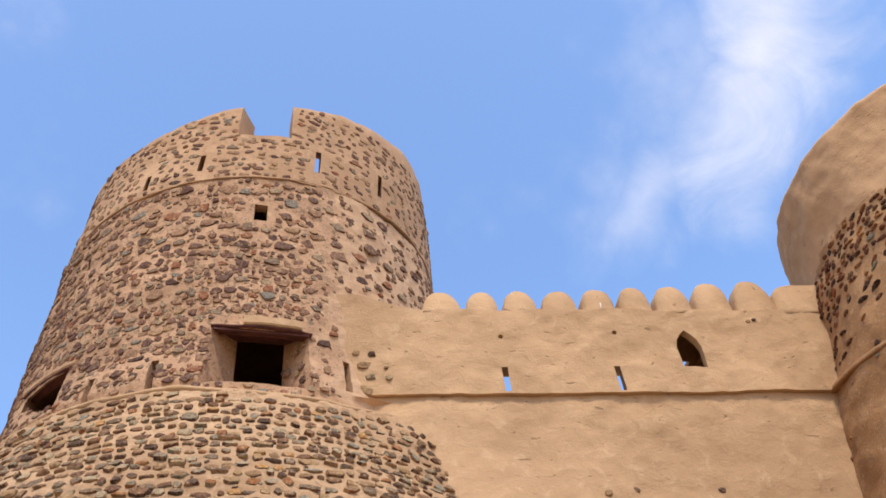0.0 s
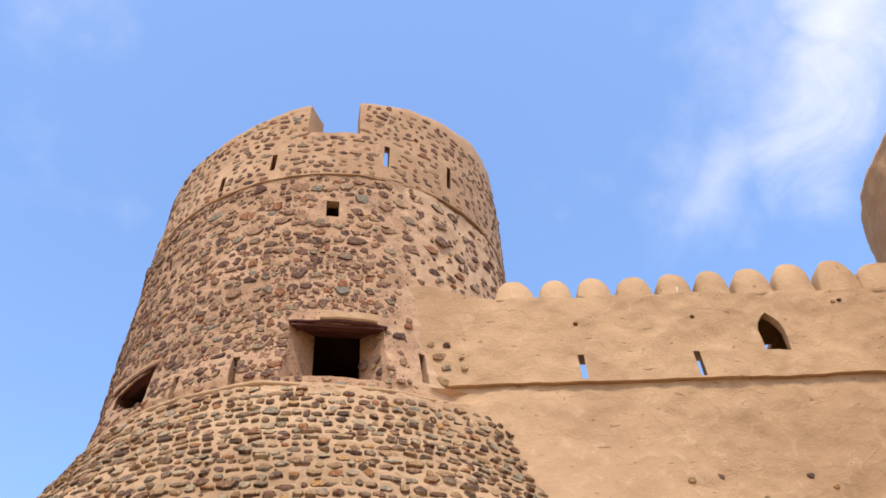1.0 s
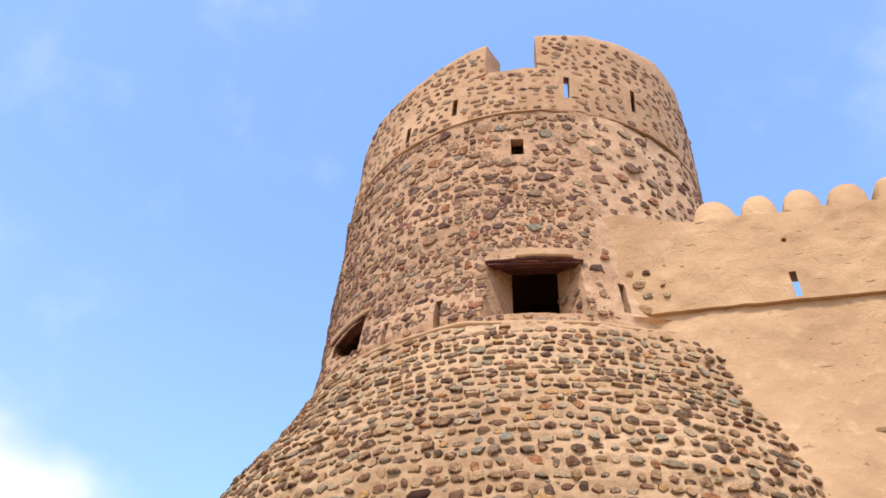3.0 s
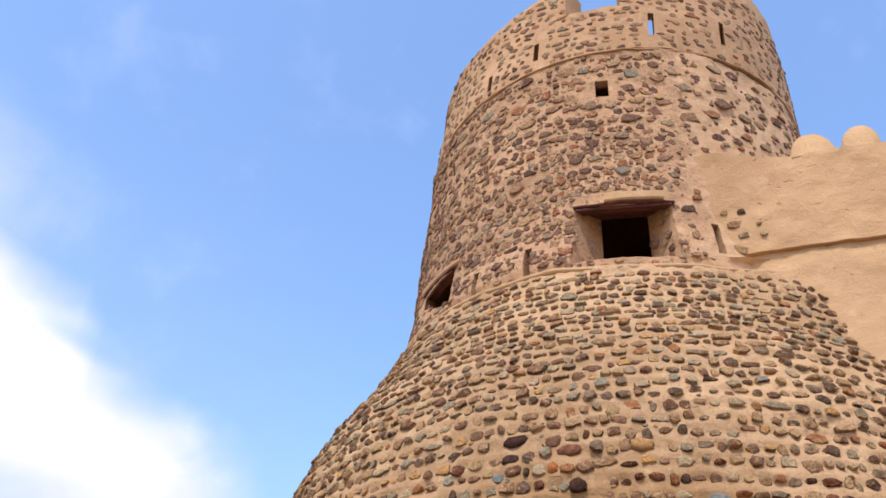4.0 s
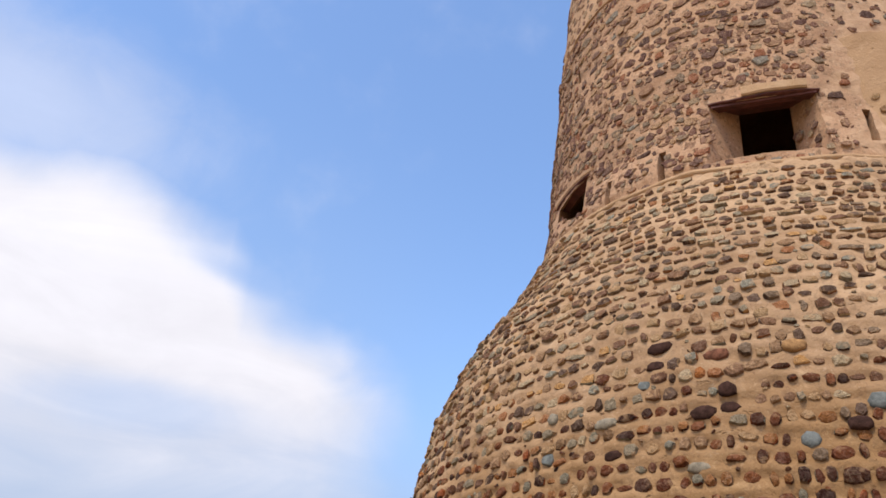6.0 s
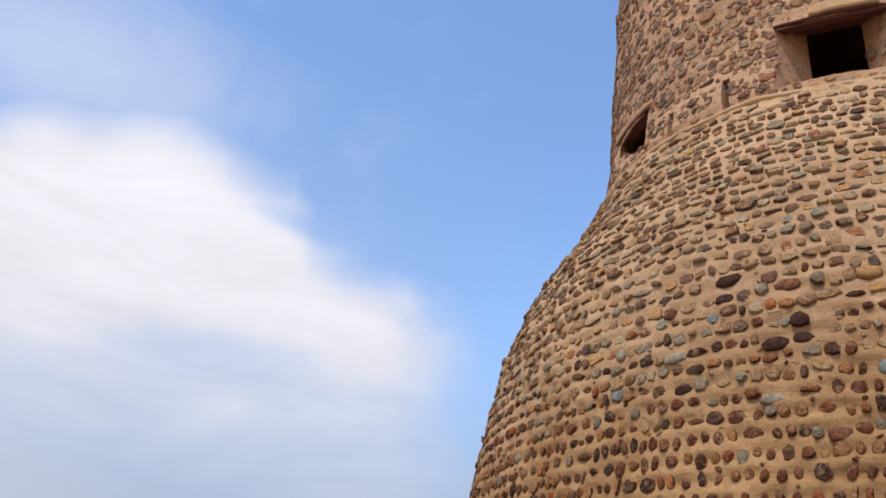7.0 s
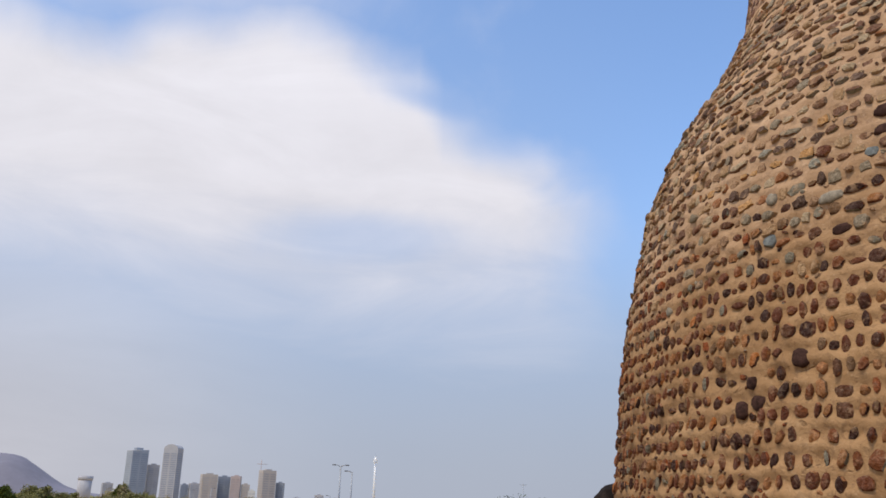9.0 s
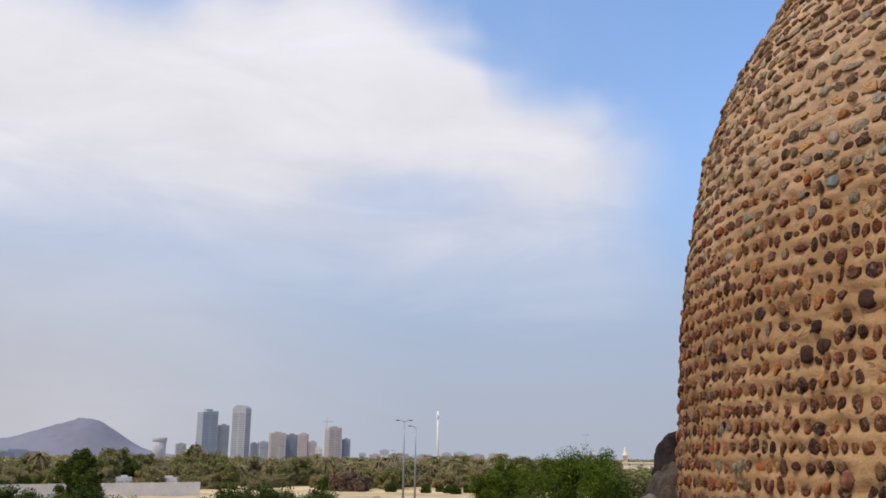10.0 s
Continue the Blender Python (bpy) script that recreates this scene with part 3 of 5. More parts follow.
def build_ledge():
    loop = [(0.0, -0.014), (0.036, -0.018), (0.043, -0.008), (0.040, 0.008), (0.026, 0.020), (-0.10, 0.026), (-0.10, -0.014)]

    def place(row, a):
        z = ledge_z(a) + row[1]
        p = on_tower(a, z, 3.125 + row[0])
        return p + out_dir(a) * 0.016 * rough3(p, 2.5) + Vector((0, 0, 0.014 * rough3(p, 1.7)))
    tower_part("string_course", ring_solid(loop, 260, place), PLASTER_DARK, "thin plaster lip under the parapet")


build_ledge()


def build_shoulder():
    """The pale plaster bead where the drum stands on the base."""
    loop = [(-0.02, -0.035), (0.016, -0.01), (0.014, 0.025), (-0.05, 0.065), (-0.34, 0.08), (-0.34, -0.03)]

    def place(row, a):
        z = bulge_top(a) + row[1]
        fat = 0.55 + 0.45 * math.sin(radians(a * 3 + 30)) ** 2
        p = on_tower(a, z, radius(a, bulge_top(a)) + (row[0] if row[0] < 0 else row[0] * fat))
        return p + out_dir(a) * 0.02 * rough3(p, 2.2) + Vector((0, 0, 0.02 * rough3(p, 1.6)))
    tower_part("plaster_bead", ring_solid(loop, 300, place), PLASTER, "pale smoothed plaster bead")


build_shoulder()


def curved_block(t0, t1, z0, z1, r0, r1, steps=10, wobble=0.012):
    """A block that follows the tower's curve."""
    bm = bmesh.new()
    rows = []
    for i in range(steps + 1):
        a = t0 + (t1 - t0) * i / steps
        ring = []
        for r, z in ((r0, z0), (r1 - 0.015, z0), (r1, z0 + 0.02), (r1, z1 - 0.02), (r1 - 0.02, z1), (r0, z1)):
            p = on_tower(a, z, r) - AXIS
            ring.append(bm.verts.new(p + Vector((0, 0, wobble * rough3(p, 3.0))) + out_dir(a) * wobble * rough3(p + Vector((5, 0, 0)), 3.0)))
        rows.append(ring)
    for a, b in zip(rows, rows[1:]):
        for k in range(6):
            bm.faces.new((a[k], b[k], b[(k + 1) % 6], a[(k + 1) % 6]))
    bm.faces.new(rows[0])
    bm.faces.new(rows[-1][::-1])
    bmesh.ops.recalc_face_normals(bm, faces=bm.faces[:])
    return bm


part("lintel", curved_block(-10.5, 2.0, 8.652, 8.79, 3.15, 3.40), PLASTER, tower, "plastered stone lintel over the gun port", False)
part("lintel_board", curved_block(-12.9, 8.8, 8.622, 8.648, 3.18, 3.372), WOOD, tower, "thin reddish wooden lintel board", False)


def soffit(a0, a1, b0, b1, z0, z1):
    """The reddish boards that roof a splayed gun port."""
    bm = bmesh.new()
    near, far = [], []
    for up in (0.0, 0.03):
        near.append([on_tower(a0, z0 + up, 3.36) - AXIS, on_tower(a1, z0 + up, 3.36) - AXIS])
        far.append([on_tower(b0, z1 + up, 2.83) - AXIS, on_tower(b1, z1 + up, 2.83) - AXIS])
    hexa(bm, [near[0][0], near[0][1], near[1][1], near[1][0]], [far[0][0], far[0][1], far[1][1], far[1][0]])
    bmesh.ops.recalc_face_normals(bm, faces=bm.faces[:])
    part("soffit_board", bm, WOOD, tower, "reddish wooden boards roofing the gun port", False)


soffit(-12.2, 8.2, -8.6, 3.9, 8.585, 8.795)
part("lintel_board", curved_block(40.6, 58.0, 8.460, 8.488, 3.16, 3.352), WOOD, tower, "thin reddish wooden lintel board", False)
part("lintel", curved_block(39.8, 58.4, 8.492, 8.58, 3.15, 3.358), PLASTER_DARK, tower, "plastered stone lintel over the gun port", False)


# ---- cobbles ----
def cobble_meshes(mat, count=24, flat=False, smooth=False):
    made = []
    for s in range(count):
        rnd = random.Random(100 + s)
        bm = bmesh.new()
        n = rnd.choice((9, 10, 11)) if smooth else rnd.choice((7, 8, 9, 10))
        angles = sorted((k + rnd.uniform(-0.32, 0.32)) * math.tau / n for k in range(n))
        box_like = rnd.uniform(0.0, 0.35) if smooth else rnd.uniform(0.2, 1.0)
        reach = []
        for a in angles:
            square = 1 / max(abs(math.cos(a)), abs(math.sin(a)))
            reach.append((1 + (min(square, 1.3) - 1) * box_like) * (rnd.uniform(0.68, 1.2) if flat else rnd.uniform(0.88, 1.08) if smooth else rnd.uniform(0.78, 1.12)))
        tilt = Vector((rnd.uniform(-0.22, 0.22), rnd.uniform(-0.22, 0.22)))
        rings = []
        for size, level in (((1.03, -0.5), (1.0, 0.35), (0.92, 0.85), (0.55, 1.0)) if flat else ((1.0, -0.4), (1.0, 0.25), (0.84, 0.72), (0.46, 0.96)) if smooth else ((1.02, -0.4), (1.0, 0.42), (0.87, 0.84), (0.48, 1.0))):
            ring = []
            for a, r in zip(angles, reach):
                k = r * size * (rnd.uniform(0.95, 1.05) if smooth else rnd.uniform(0.91, 1.09))
                x, y = k * math.cos(a), k * math.sin(a)
                ring.append(bm.verts.new((x, y, level + (tilt.x * x + tilt.y * y if level > 0.5 else 0) + rnd.uniform(-0.09, 0.09))))
            rings.append(ring)
        top = bm.verts.new((rnd.uniform(-0.15, 0.15), rnd.uniform(-0.15, 0.15), rnd.uniform(0.92, 1.06)))
        for lo, hi in zip(rings, rings[1:]):
            for k in range(n):
                bm.faces.new((lo[k], lo[(k + 1) % n], hi[(k + 1) % n], hi[k]))
        for k in range(n):
            bm.faces.new((rings[-1][k], rings[-1][(k + 1) % n], top))
        me = bpy.data.meshes.new("stone")
        bm.to_mesh(me)
        bm.free()
        me.materials.append(mat)
        me.polygons.foreach_set("use_smooth", [True] * len(me.polygons))
        me.set_sharp_from_angle(angle=radians(50 if smooth else 32))
        made.append(me)
    return made


STONES = cobble_meshes(STONE)
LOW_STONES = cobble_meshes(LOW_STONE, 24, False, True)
DRUM_STONES = cobble_meshes(DRUM_STONE, 24, True)


def outlines(meshes):
    return [(np.array([v.co[:] for v in me.vertices]), [tuple(p.vertices) for p in me.polygons]) for me in meshes]


SHAPES = {"cobble": outlines(STONES), "maroon_cobble": outlines(LOW_STONES), "reddish_cobble": outlines(DRUM_STONES)}


def stone_pose(turn, z, r, wide, tall, proud, roll):
    """Where a cobble sits in the wall: lying along the course, facing out along the slope."""
    p = on_tower(turn, z, r)
    q = on_tower(turn, z + 0.05, radius(turn, z + 0.05) + r - radius(turn, z))
    t = -along_dir(turn)
    u = (q - p).normalized()
    n = t.cross(u).normalized()
    if n.dot(out_dir(turn)) < 0:
        t, n = -t, -n
    m = Matrix((t, u, n)).transposed().to_4x4()
    m.translation = p - AXIS
    return m @ Matrix.Rotation(radians(roll), 4, "Z") @ Matrix.Diagonal((wide / 2, tall / 2, proud, 1))


def set_stones(poses, parent, near, limit, label, meshes=STONES, mat=STONE_JOINED):
    """Cobbles in a chosen stretch become pieces of their own, the others one mesh."""
    single, rest_v, rest_f, count = 0, [], [], 0
    for i, (turn, z, m) in enumerate(poses):
        s = (i * 7 + int(turn * 3)) % len(STONES)
        if near(turn, z) and single < limit:
            ob = new("stone", meshes[s])
            ob.parent = parent
            ob.matrix_basis = m
            single += 1
        else:
            v, f = SHAPES[meshes[0].materials[0].name][s]
            mm = np.array(m)
            rest_v.append(v @ mm[:3, :3].T + mm[:3, 3])
            rest_f += [tuple(k + count for k in face) for face in f]
            count += len(v)
    me = bpy.data.meshes.new("stonework")
    me.from_pydata(np.concatenate(rest_v).tolist(), [], rest_f)
    me.materials.append(mat)
    me.polygons.foreach_set("use_smooth", [True] * len(me.polygons))
    me.set_sharp_from_angle(angle=radians(30))
    ob = new("stonework", me)
    ob.parent = parent
    tagged(ob, label, kind="stuff")


# larger stones that stand out: turn, height, width, height of the face, tone
MARKED = [
    (12.4, 4.83, 0.27, 0.14, "dark"), (12.7, 4.64, 0.20, 0.12, "dark"), (-0.8, 4.69, 0.23, 0.15, "orange"), (6.5, 4.68, 0.26, 0.14, "red"),
    (17.7, 4.14, 0.26, 0.11, "pale"), (24.5, 4.30, 0.13, 0.14, "pale"), (5.6, 4.32, 0.18, 0.16, "dark"), (5.5, 4.16, 0.19, 0.13, "dark"),
    (7.9, 4.13, 0.25, 0.14, "dark"), (13.9, 4.46, 0.13, 0.12, "blue"), (-1.0, 3.83, 0.17, 0.16, "blue"), (3.3, 3.34, 0.20, 0.14, "red"),
    (-1.2, 3.30, 0.24, 0.12, "red"), (8.5, 3.66, 0.22, 0.11, "pale"), (16.8, 3.84, 0.18, 0.12, "dark"), (27.6, 2.46, 0.15, 0.17, "dark"), (25.6, 2.50, 0.17, 0.16, "dark"), (26.2, 2.67, 0.12, 0.13, "dark"),
    (24.5, 3.91, 0.15, 0.15, "blue"), (41.1, 3.57, 0.15, 0.13, "pale"), (21.1, 2.83, 0.18, 0.18, "dark"), (-7.1, 4.14, 0.20, 0.17, "blue"),
    (-5.1, 3.95, 0.21, 0.14, "dark"), (23.8, 1.46, 0.16, 0.16, "red"),
]
MARK_MATS = {
    "dark": plain("dark_cobble", (0.058, 0.029, 0.021), 0.88, 0, 20, 0.5, 0.5, shine=0.08), "orange": plain("orange_cobble", (0.36, 0.20, 0.085), 0.88, 0, 20, 0.4, 0.5, shine=0.08),
    "red": plain("red_cobble", (0.20, 0.085, 0.050), 0.88, 0, 20, 0.5, 0.5, shine=0.08), "pale": plain("pale_cobble", (0.29, 0.245, 0.175), 0.88, 0, 20, 0.35, 0.5, shine=0.08),
    "blue": plain("blue_grey_cobble", (0.165, 0.175, 0.160), 0.88, 0, 20, 0.4, 0.5, shine=0.08),
}
MARK_LABELS = {
    "dark": "large dark brown cobble", "orange": "large orange-brown cobble", "red": "large rust-red cobble", "pale": "pale grey-tan cobble", "blue": "large blue-grey cobble",
}


def base_stones():
    rnd = random.Random(5)
    poses = []
    for z in COURSES:
        upper = min(1, max(0, (z - 3.4) / 2.2))
        r0 = radius(0, z)
        turn = -180.0
        while turn < 180:
            big = rnd.random()
            low = 1 - min(1, max(0, (z - 2.9) / 1.2))
            wide = rnd.uniform(0.054, 0.136 - 0.030 * low) * (1 - 0.14 * low) + upper * rnd.uniform(0.0, 0.03) + (rnd.uniform(0.03, 0.09) if big > 0.88 else 0)
            tall = rnd.uniform(0.080, 0.128) * (1 - 0.10 * upper) * (1 + 0.20 * low)
            if rnd.random() < 0.26 + 0.14 * upper - 0.06 * low:
                tall *= rnd.uniform(0.5, 0.85)
            gap = rnd.uniform(0.0, 0.040 + 0.012 * max(upper, low)) + 0.012 * low + (rnd.uniform(0.02, 0.08) if rnd.random() < 0.08 + 0.06 * upper + 0.12 * low else 0)
            span = math.degrees((wide + gap) / r0)
            t = turn + span / 2
            zz = z + sag(t, z) + rnd.uniform(-0.020, 0.020) * (1 + 0.8 * upper)
            taken = any(abs(t - a) * 0.085 < (w + wide) / 2 * 0.80 and abs(zz - b) < (h + tall) / 2 * 0.72 for a, b, w, h, _ in MARKED)
            if zz < bulge_top(t) - 0.10 and not taken:
                proud = rnd.uniform(0.014, 0.038) + 0.006 * low
                if rnd.random() < 0.14:
                    zc, tc = zz + rnd.choice((-0.5, 0.5)) * 0.18, t + rnd.uniform(-0.6, 0.6)
                    if 0 < zc < bulge_top(tc) - 0.08:
                        poses.append((tc, zc, stone_pose(tc, zc, radius(tc, zc) + base_relief(tc, zc) - 0.008, rnd.uniform(0.03, 0.07), rnd.uniform(0.022, 0.045), 0.02, rnd.uniform(-40, 40))))
                poses.append((t, zz, stone_pose(t, zz, radius(t, zz) + base_relief(t, zz) + 0.004, wide * 1.06, tall * 1.06, proud, rnd.uniform(-14 - 14 * low, 22 - 14 * low) * (1 - 0.35 * upper))))
            turn += span
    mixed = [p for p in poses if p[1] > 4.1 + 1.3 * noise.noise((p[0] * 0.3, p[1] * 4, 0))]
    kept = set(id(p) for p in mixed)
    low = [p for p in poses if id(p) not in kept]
    set_stones(mixed, base, lambda t, zz: -12 < t < 46 and zz < 4.6, 150, "courses of brown and grey cobbles in mortar")
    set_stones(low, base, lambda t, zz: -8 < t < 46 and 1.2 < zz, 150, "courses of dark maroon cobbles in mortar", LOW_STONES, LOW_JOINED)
    for i, (t, zz, w, h, tone) in enumerate(MARKED):
        me = LOW_STONES[(i * 5 + 2) % len(LOW_STONES)].copy()
        me.materials[0] = MARK_MATS[tone]
        ob = new("stone", me)
        ob.parent = base
        ob.matrix_basis = stone_pose(t, zz, radius(t, zz) + base_relief(t, zz) + 0.002, w * 0.9, h * 0.9, 0.032, rnd.uniform(-8, 8))
        tagged(ob, MARK_LABELS[tone])


base_stones()

OPENINGS = [(-12.6, 8.8, 7.69, 8.86), (40.5, 48.5, 7.90, 8.63), (48.5, 59.0, 8.08, 8.63), (-2.4, 5.8, 10.60, 11.22), (17.8, 20.4, 7.6, 8.20), (31.4, 34.0, 7.6, 8.14), (-22.3, -19.7, 7.7, 8.4), (46.6, 49.0, 10.4, 10.85)]


def drum_stones():
    rnd = random.Random(11)
    poses = []
    large = []
    for _ in range(400):
        t, zz, w = rnd.uniform(-75, 85), rnd.choice((rnd.uniform(8.3, 11.5), rnd.uniform(10.1, 11.55))), rnd.uniform(0.17, 0.30)
        h = w * rnd.uniform(0.50, 0.72)
        clear = all(abs(t - a) * 0.056 > (w + b) / 2 + 0.05 or abs(zz - c) > (h + d) / 2 + 0.04 for a, c, b, d in large)
        if clear and zz < ledge_z(t) - 0.13 and not any(a - 3 < t < b + 3 and c - 0.08 < zz < d + 0.1 for a, b, c, d in OPENINGS) and not (t < -15 and zz < 9.8) and (zz > 10 or rnd.random() < 0.35):
            large.append((t, zz, w, h))
        if len(large) > 85:
            break
    for t, zz, w, h in large:
        poses.append((t, zz, stone_pose(t, zz, drum_radius(t, zz) + drum_relief(on_tower(t, zz, drum_radius(t, zz))), w, h, 0.022, rnd.uniform(-14, 14))))
    z = 7.60
    while z < 11.66:
        turn = -180.0
        phase = rnd.uniform(0, 6)
        while turn < 180:
            wide = rnd.choice((rnd.uniform(0.05, 0.11), rnd.uniform(0.07, 0.14), rnd.uniform(0.10, 0.19)))
            tall = min(rnd.uniform(0.058, 0.110), wide * 1.1)
            if wide > 0.17 and rnd.random() < 0.4:
                tall *= 1.3
            if rnd.random() < 0.12:
                wide, tall = rnd.uniform(0.13, 0.21), rnd.uniform(0.10, 0.15)
            gap = rnd.uniform(0.0, 0.072)
            if -100 < turn < -17:
                gap += rnd.uniform(0.10, 0.50)
                wide *= 0.85
            span = math.degrees((wide + gap) / 3.2)
            t = turn + span / 2
            zz = z + 0.04 * math.sin(math.radians(t * 5) + phase) + rnd.uniform(-0.045, 0.045)
            blocked = any(a < t < b and c < zz < d for a, b, c, d in OPENINGS) or zz > ledge_z(t) - 0.075 or zz < bulge_top(t) + 0.055
            if zz < 7.9:
                tall = min(tall, 0.075)
            blocked = blocked or any(abs(t - a) * 0.056 < (wide + w) / 2 * 0.92 and abs(zz - b) < (tall + h) / 2 * 0.92 for a, b, w, h in large)
            if not blocked and not (-90 < t < -19 and zz < 9.65):
                poses.append((t, zz, stone_pose(t, zz, drum_radius(t, zz) + drum_relief(on_tower(t, zz, drum_radius(t, zz))), wide * 1.06, tall * 1.08, rnd.uniform(0.006, 0.024), rnd.uniform(-15, 15))))
                for _ in range(rnd.choice((0, 1, 1, 2))):
                    tc, zc = t + rnd.uniform(-2.2, 2.2), zz + rnd.choice((-1, 1)) * rnd.uniform(0.05, 0.08)
                    if bulge_top(tc) + 0.06 < zc < ledge_z(tc) - 0.06 and not any(a - 0.6 < tc < b + 0.6 and c - 0.02 < zc < d + 0.02 for a, b, c, d in OPENINGS):
                        poses.append((tc, 20.0, stone_pose(tc, zc, drum_radius(tc, zc) + drum_relief(on_tower(tc, zc, drum_radius(tc, zc))) - 0.003, rnd.uniform(0.025, 0.07), rnd.uniform(0.018, 0.04), 0.014, rnd.uniform(-40, 40))))
            turn += span
        z += 0.116
    # cobbles showing in the gun port's cheek
    for k in range(11):
        f, zz = rnd.uniform(0.15, 0.9), rnd.uniform(7.84, 8.55)
        a, b = on_tower(-12.4, zz, 3.33), on_tower(-7.7, zz, 2.83)
        inwards = (b - a).normalized()
        n = inwards.cross(Vector((0, 0, 1)))
        if n.dot(along_dir(-10)) > 0:
            n = -n
        m = Matrix((Vector((0, 0, 1)).cross(n), Vector((0, 0, 1)), n)).transposed().to_4x4()
        m.translation = a.lerp(b, f) - AXIS
        w = rnd.uniform(0.06, 0.14)
        poses.append((0.0, 9.0, m @ Matrix.Rotation(rnd.uniform(-0.5, 0.5), 4, "Z") @ Matrix.Diagonal((w / 2, w * 0.4, 0.014, 1))))
    set_stones(poses, drum, lambda t, zz: -20 < t < 45 and zz < 9.6, 300, "reddish and grey cobbles set in pinkish mortar", DRUM_STONES, DRUM_JOINED)


drum_stones()


def parapet_stones():
    rnd = random.Random(23)
    poses = []
    z = 0.085
    while z < 1.9:
        turn = -180.0
        while turn < 180:
            wide = rnd.choice((rnd.uniform(0.05, 0.10), rnd.uniform(0.08, 0.15), rnd.uniform(0.12, 0.22)))
            tall = min(rnd.uniform(0.055, 0.095), wide)
            gap = rnd.uniform(0.02, 0.12) + (0.05 if -100 < turn < -20 else 0)
            span = math.degrees((wide + gap) / 3.1)
            t = turn + span / 2
            lo = ledge_z(t)
            zz = lo + z + rnd.uniform(-0.05, 0.05)
            cut = -6.5 < t < 11.0 and zz > 12.72
            slit = any(abs(t - a) < 2.2 for a in (-13.7, 19.0, 35.0, -35.5, 64, -70)) and 0.1 < zz - lo < 1.05
            near_hole = any(abs(t - a) < 2.0 and abs(zz - b) < 0.10 for a, b in HOLES)
            if zz < rim_z(t) - 0.10 and not cut and not slit and not near_hole:
                r = 3.155 - 0.07 * (zz - lo) / (rim_z(t) - lo)
                poses.append((t, zz, stone_pose(t, zz, r + parapet_relief(on_tower(t, zz, r)), wide * 1.05, tall * 1.05, rnd.uniform(0.006, 0.016), rnd.uniform(-20, 20))))
            turn += span
        z += 0.128
    set_stones(poses, parapet, lambda t, zz: -50 < t < 50, 300, "sparse cobbles flush in plaster", DRUM_STONES, DRUM_JOINED)


parapet_stones()

# ---- the curtain wall ----
FACE = 47.7
WALL_OUT = 9.06
NORMAL = Vector((-math.sin(radians(FACE)), -math.cos(radians(FACE)), 0))
SIDE = Vector((math.sin(radians(FACE + 90)), math.cos(radians(FACE + 90)), 0))
FOOT = -NORMAL * WALL_OUT


def on_wall(s, z, out=0.0):
    return FOOT + SIDE * s + NORMAL * out + Vector((0, 0, z - 0.006 * max(0.0, s - 1.0)))


STRING_Z = 7.855
WALL_TOP = 9.25
wall = thing("wall_1", "tan mud-plastered fort wall with rounded merlons", "fort wall", FOOT, kind="structure")


def batter(s, z):
    """The lower plaster swells out beside the tower's flared base."""
    near = 1 - 0.94 * min(1, max(0, (s - 1.7) / 2.2))
    return near * interp(z, [-0.5, 3.0, 5.4, 5.95, 6.5, 7.0, 7.9], [2.1, 1.5, 0.75, 0.5, 0.28, 0.10, 0.0])


def wall_sheet(name, s0, s1, z0, z1, thick, out, top=None, cut=None, label="", mat=PLASTER, step=0.05, flare=0.0):
    """A plastered slab with an uneven face."""
    ns, nz = int((s1 - s0) / step), max(2, int((z1 - z0) / step))
    verts, faces = [], []
    for i in range(nz + 1):
        for j in range(ns + 1):
            s = s0 + (s1 - s0) * j / ns
            hi = top(s) if top else z1
            z = z0 + (hi - z0) * i / nz
            p = on_wall(s, z, out + flare * batter(s, z)) - FOOT
            d = 0.030 * rough3(p, 0.8) + 0.018 * rough3(p, 3.6, 3) + 0.006 * rough3(p, 11.0, 2)
            verts.append(p + NORMAL * d)
    front = len(verts)
    for i in range(nz):
        for j in range(ns):
            a = i * (ns + 1) + j
            faces.append((a, a + 1, a + ns + 2, a + ns + 1))
    edge = [j for j in range(ns + 1)] + [(i + 1) * (ns + 1) + ns for i in range(nz)] + [nz * (ns + 1) + j for j in range(ns - 1, -1, -1)] + [i * (ns + 1) for i in range(nz - 1, 0, -1)]
    for e in edge:
        v = verts[e]
        flat = v - NORMAL * v.dot(NORMAL)
        verts.append(flat + NORMAL * (out - thick))
    m = len(edge)
    for k in range(m):
        faces.append((edge[(k + 1) % m], edge[k], front + k, front + (k + 1) % m))
    faces.append(tuple(front + k for k in range(m - 1, -1, -1)))
    ob = part(name, (verts, faces), mat, wall, label)
    bm = bmesh.new()
    bm.from_mesh(ob.data)
    bmesh.ops.recalc_face_normals(bm, faces=bm.faces[:])
    bm.to_mesh(ob.data)
    bm.free()
    if cut:
        bm = bmesh.new()
        cut(bm)
        carve(ob, bm, mat)
    ob.data.set_sharp_from_angle(angle=radians(45))
    return ob


def upper_top(s):
    ramp = min(1, max(0, (1.25 - s) / 0.9))
    return WALL_TOP + 0.27 * ramp + 0.012 * math.sin(s * 5)


def prism(bm, outline, behind=None, out0=0.12, out1=-0.75):
    a = [bm.verts.new(on_wall(s, z, out0) - FOOT) for s, z in outline]
    b = [bm.verts.new(on_wall(s, z, out1) - FOOT) for s, z in (behind or outline)]
    bm.faces.new(a[::-1])
    bm.faces.new(b)
    for i in range(len(a)):
        j = (i + 1) % len(a)
        bm.faces.new((a[i], a[j], b[j], b[i]))


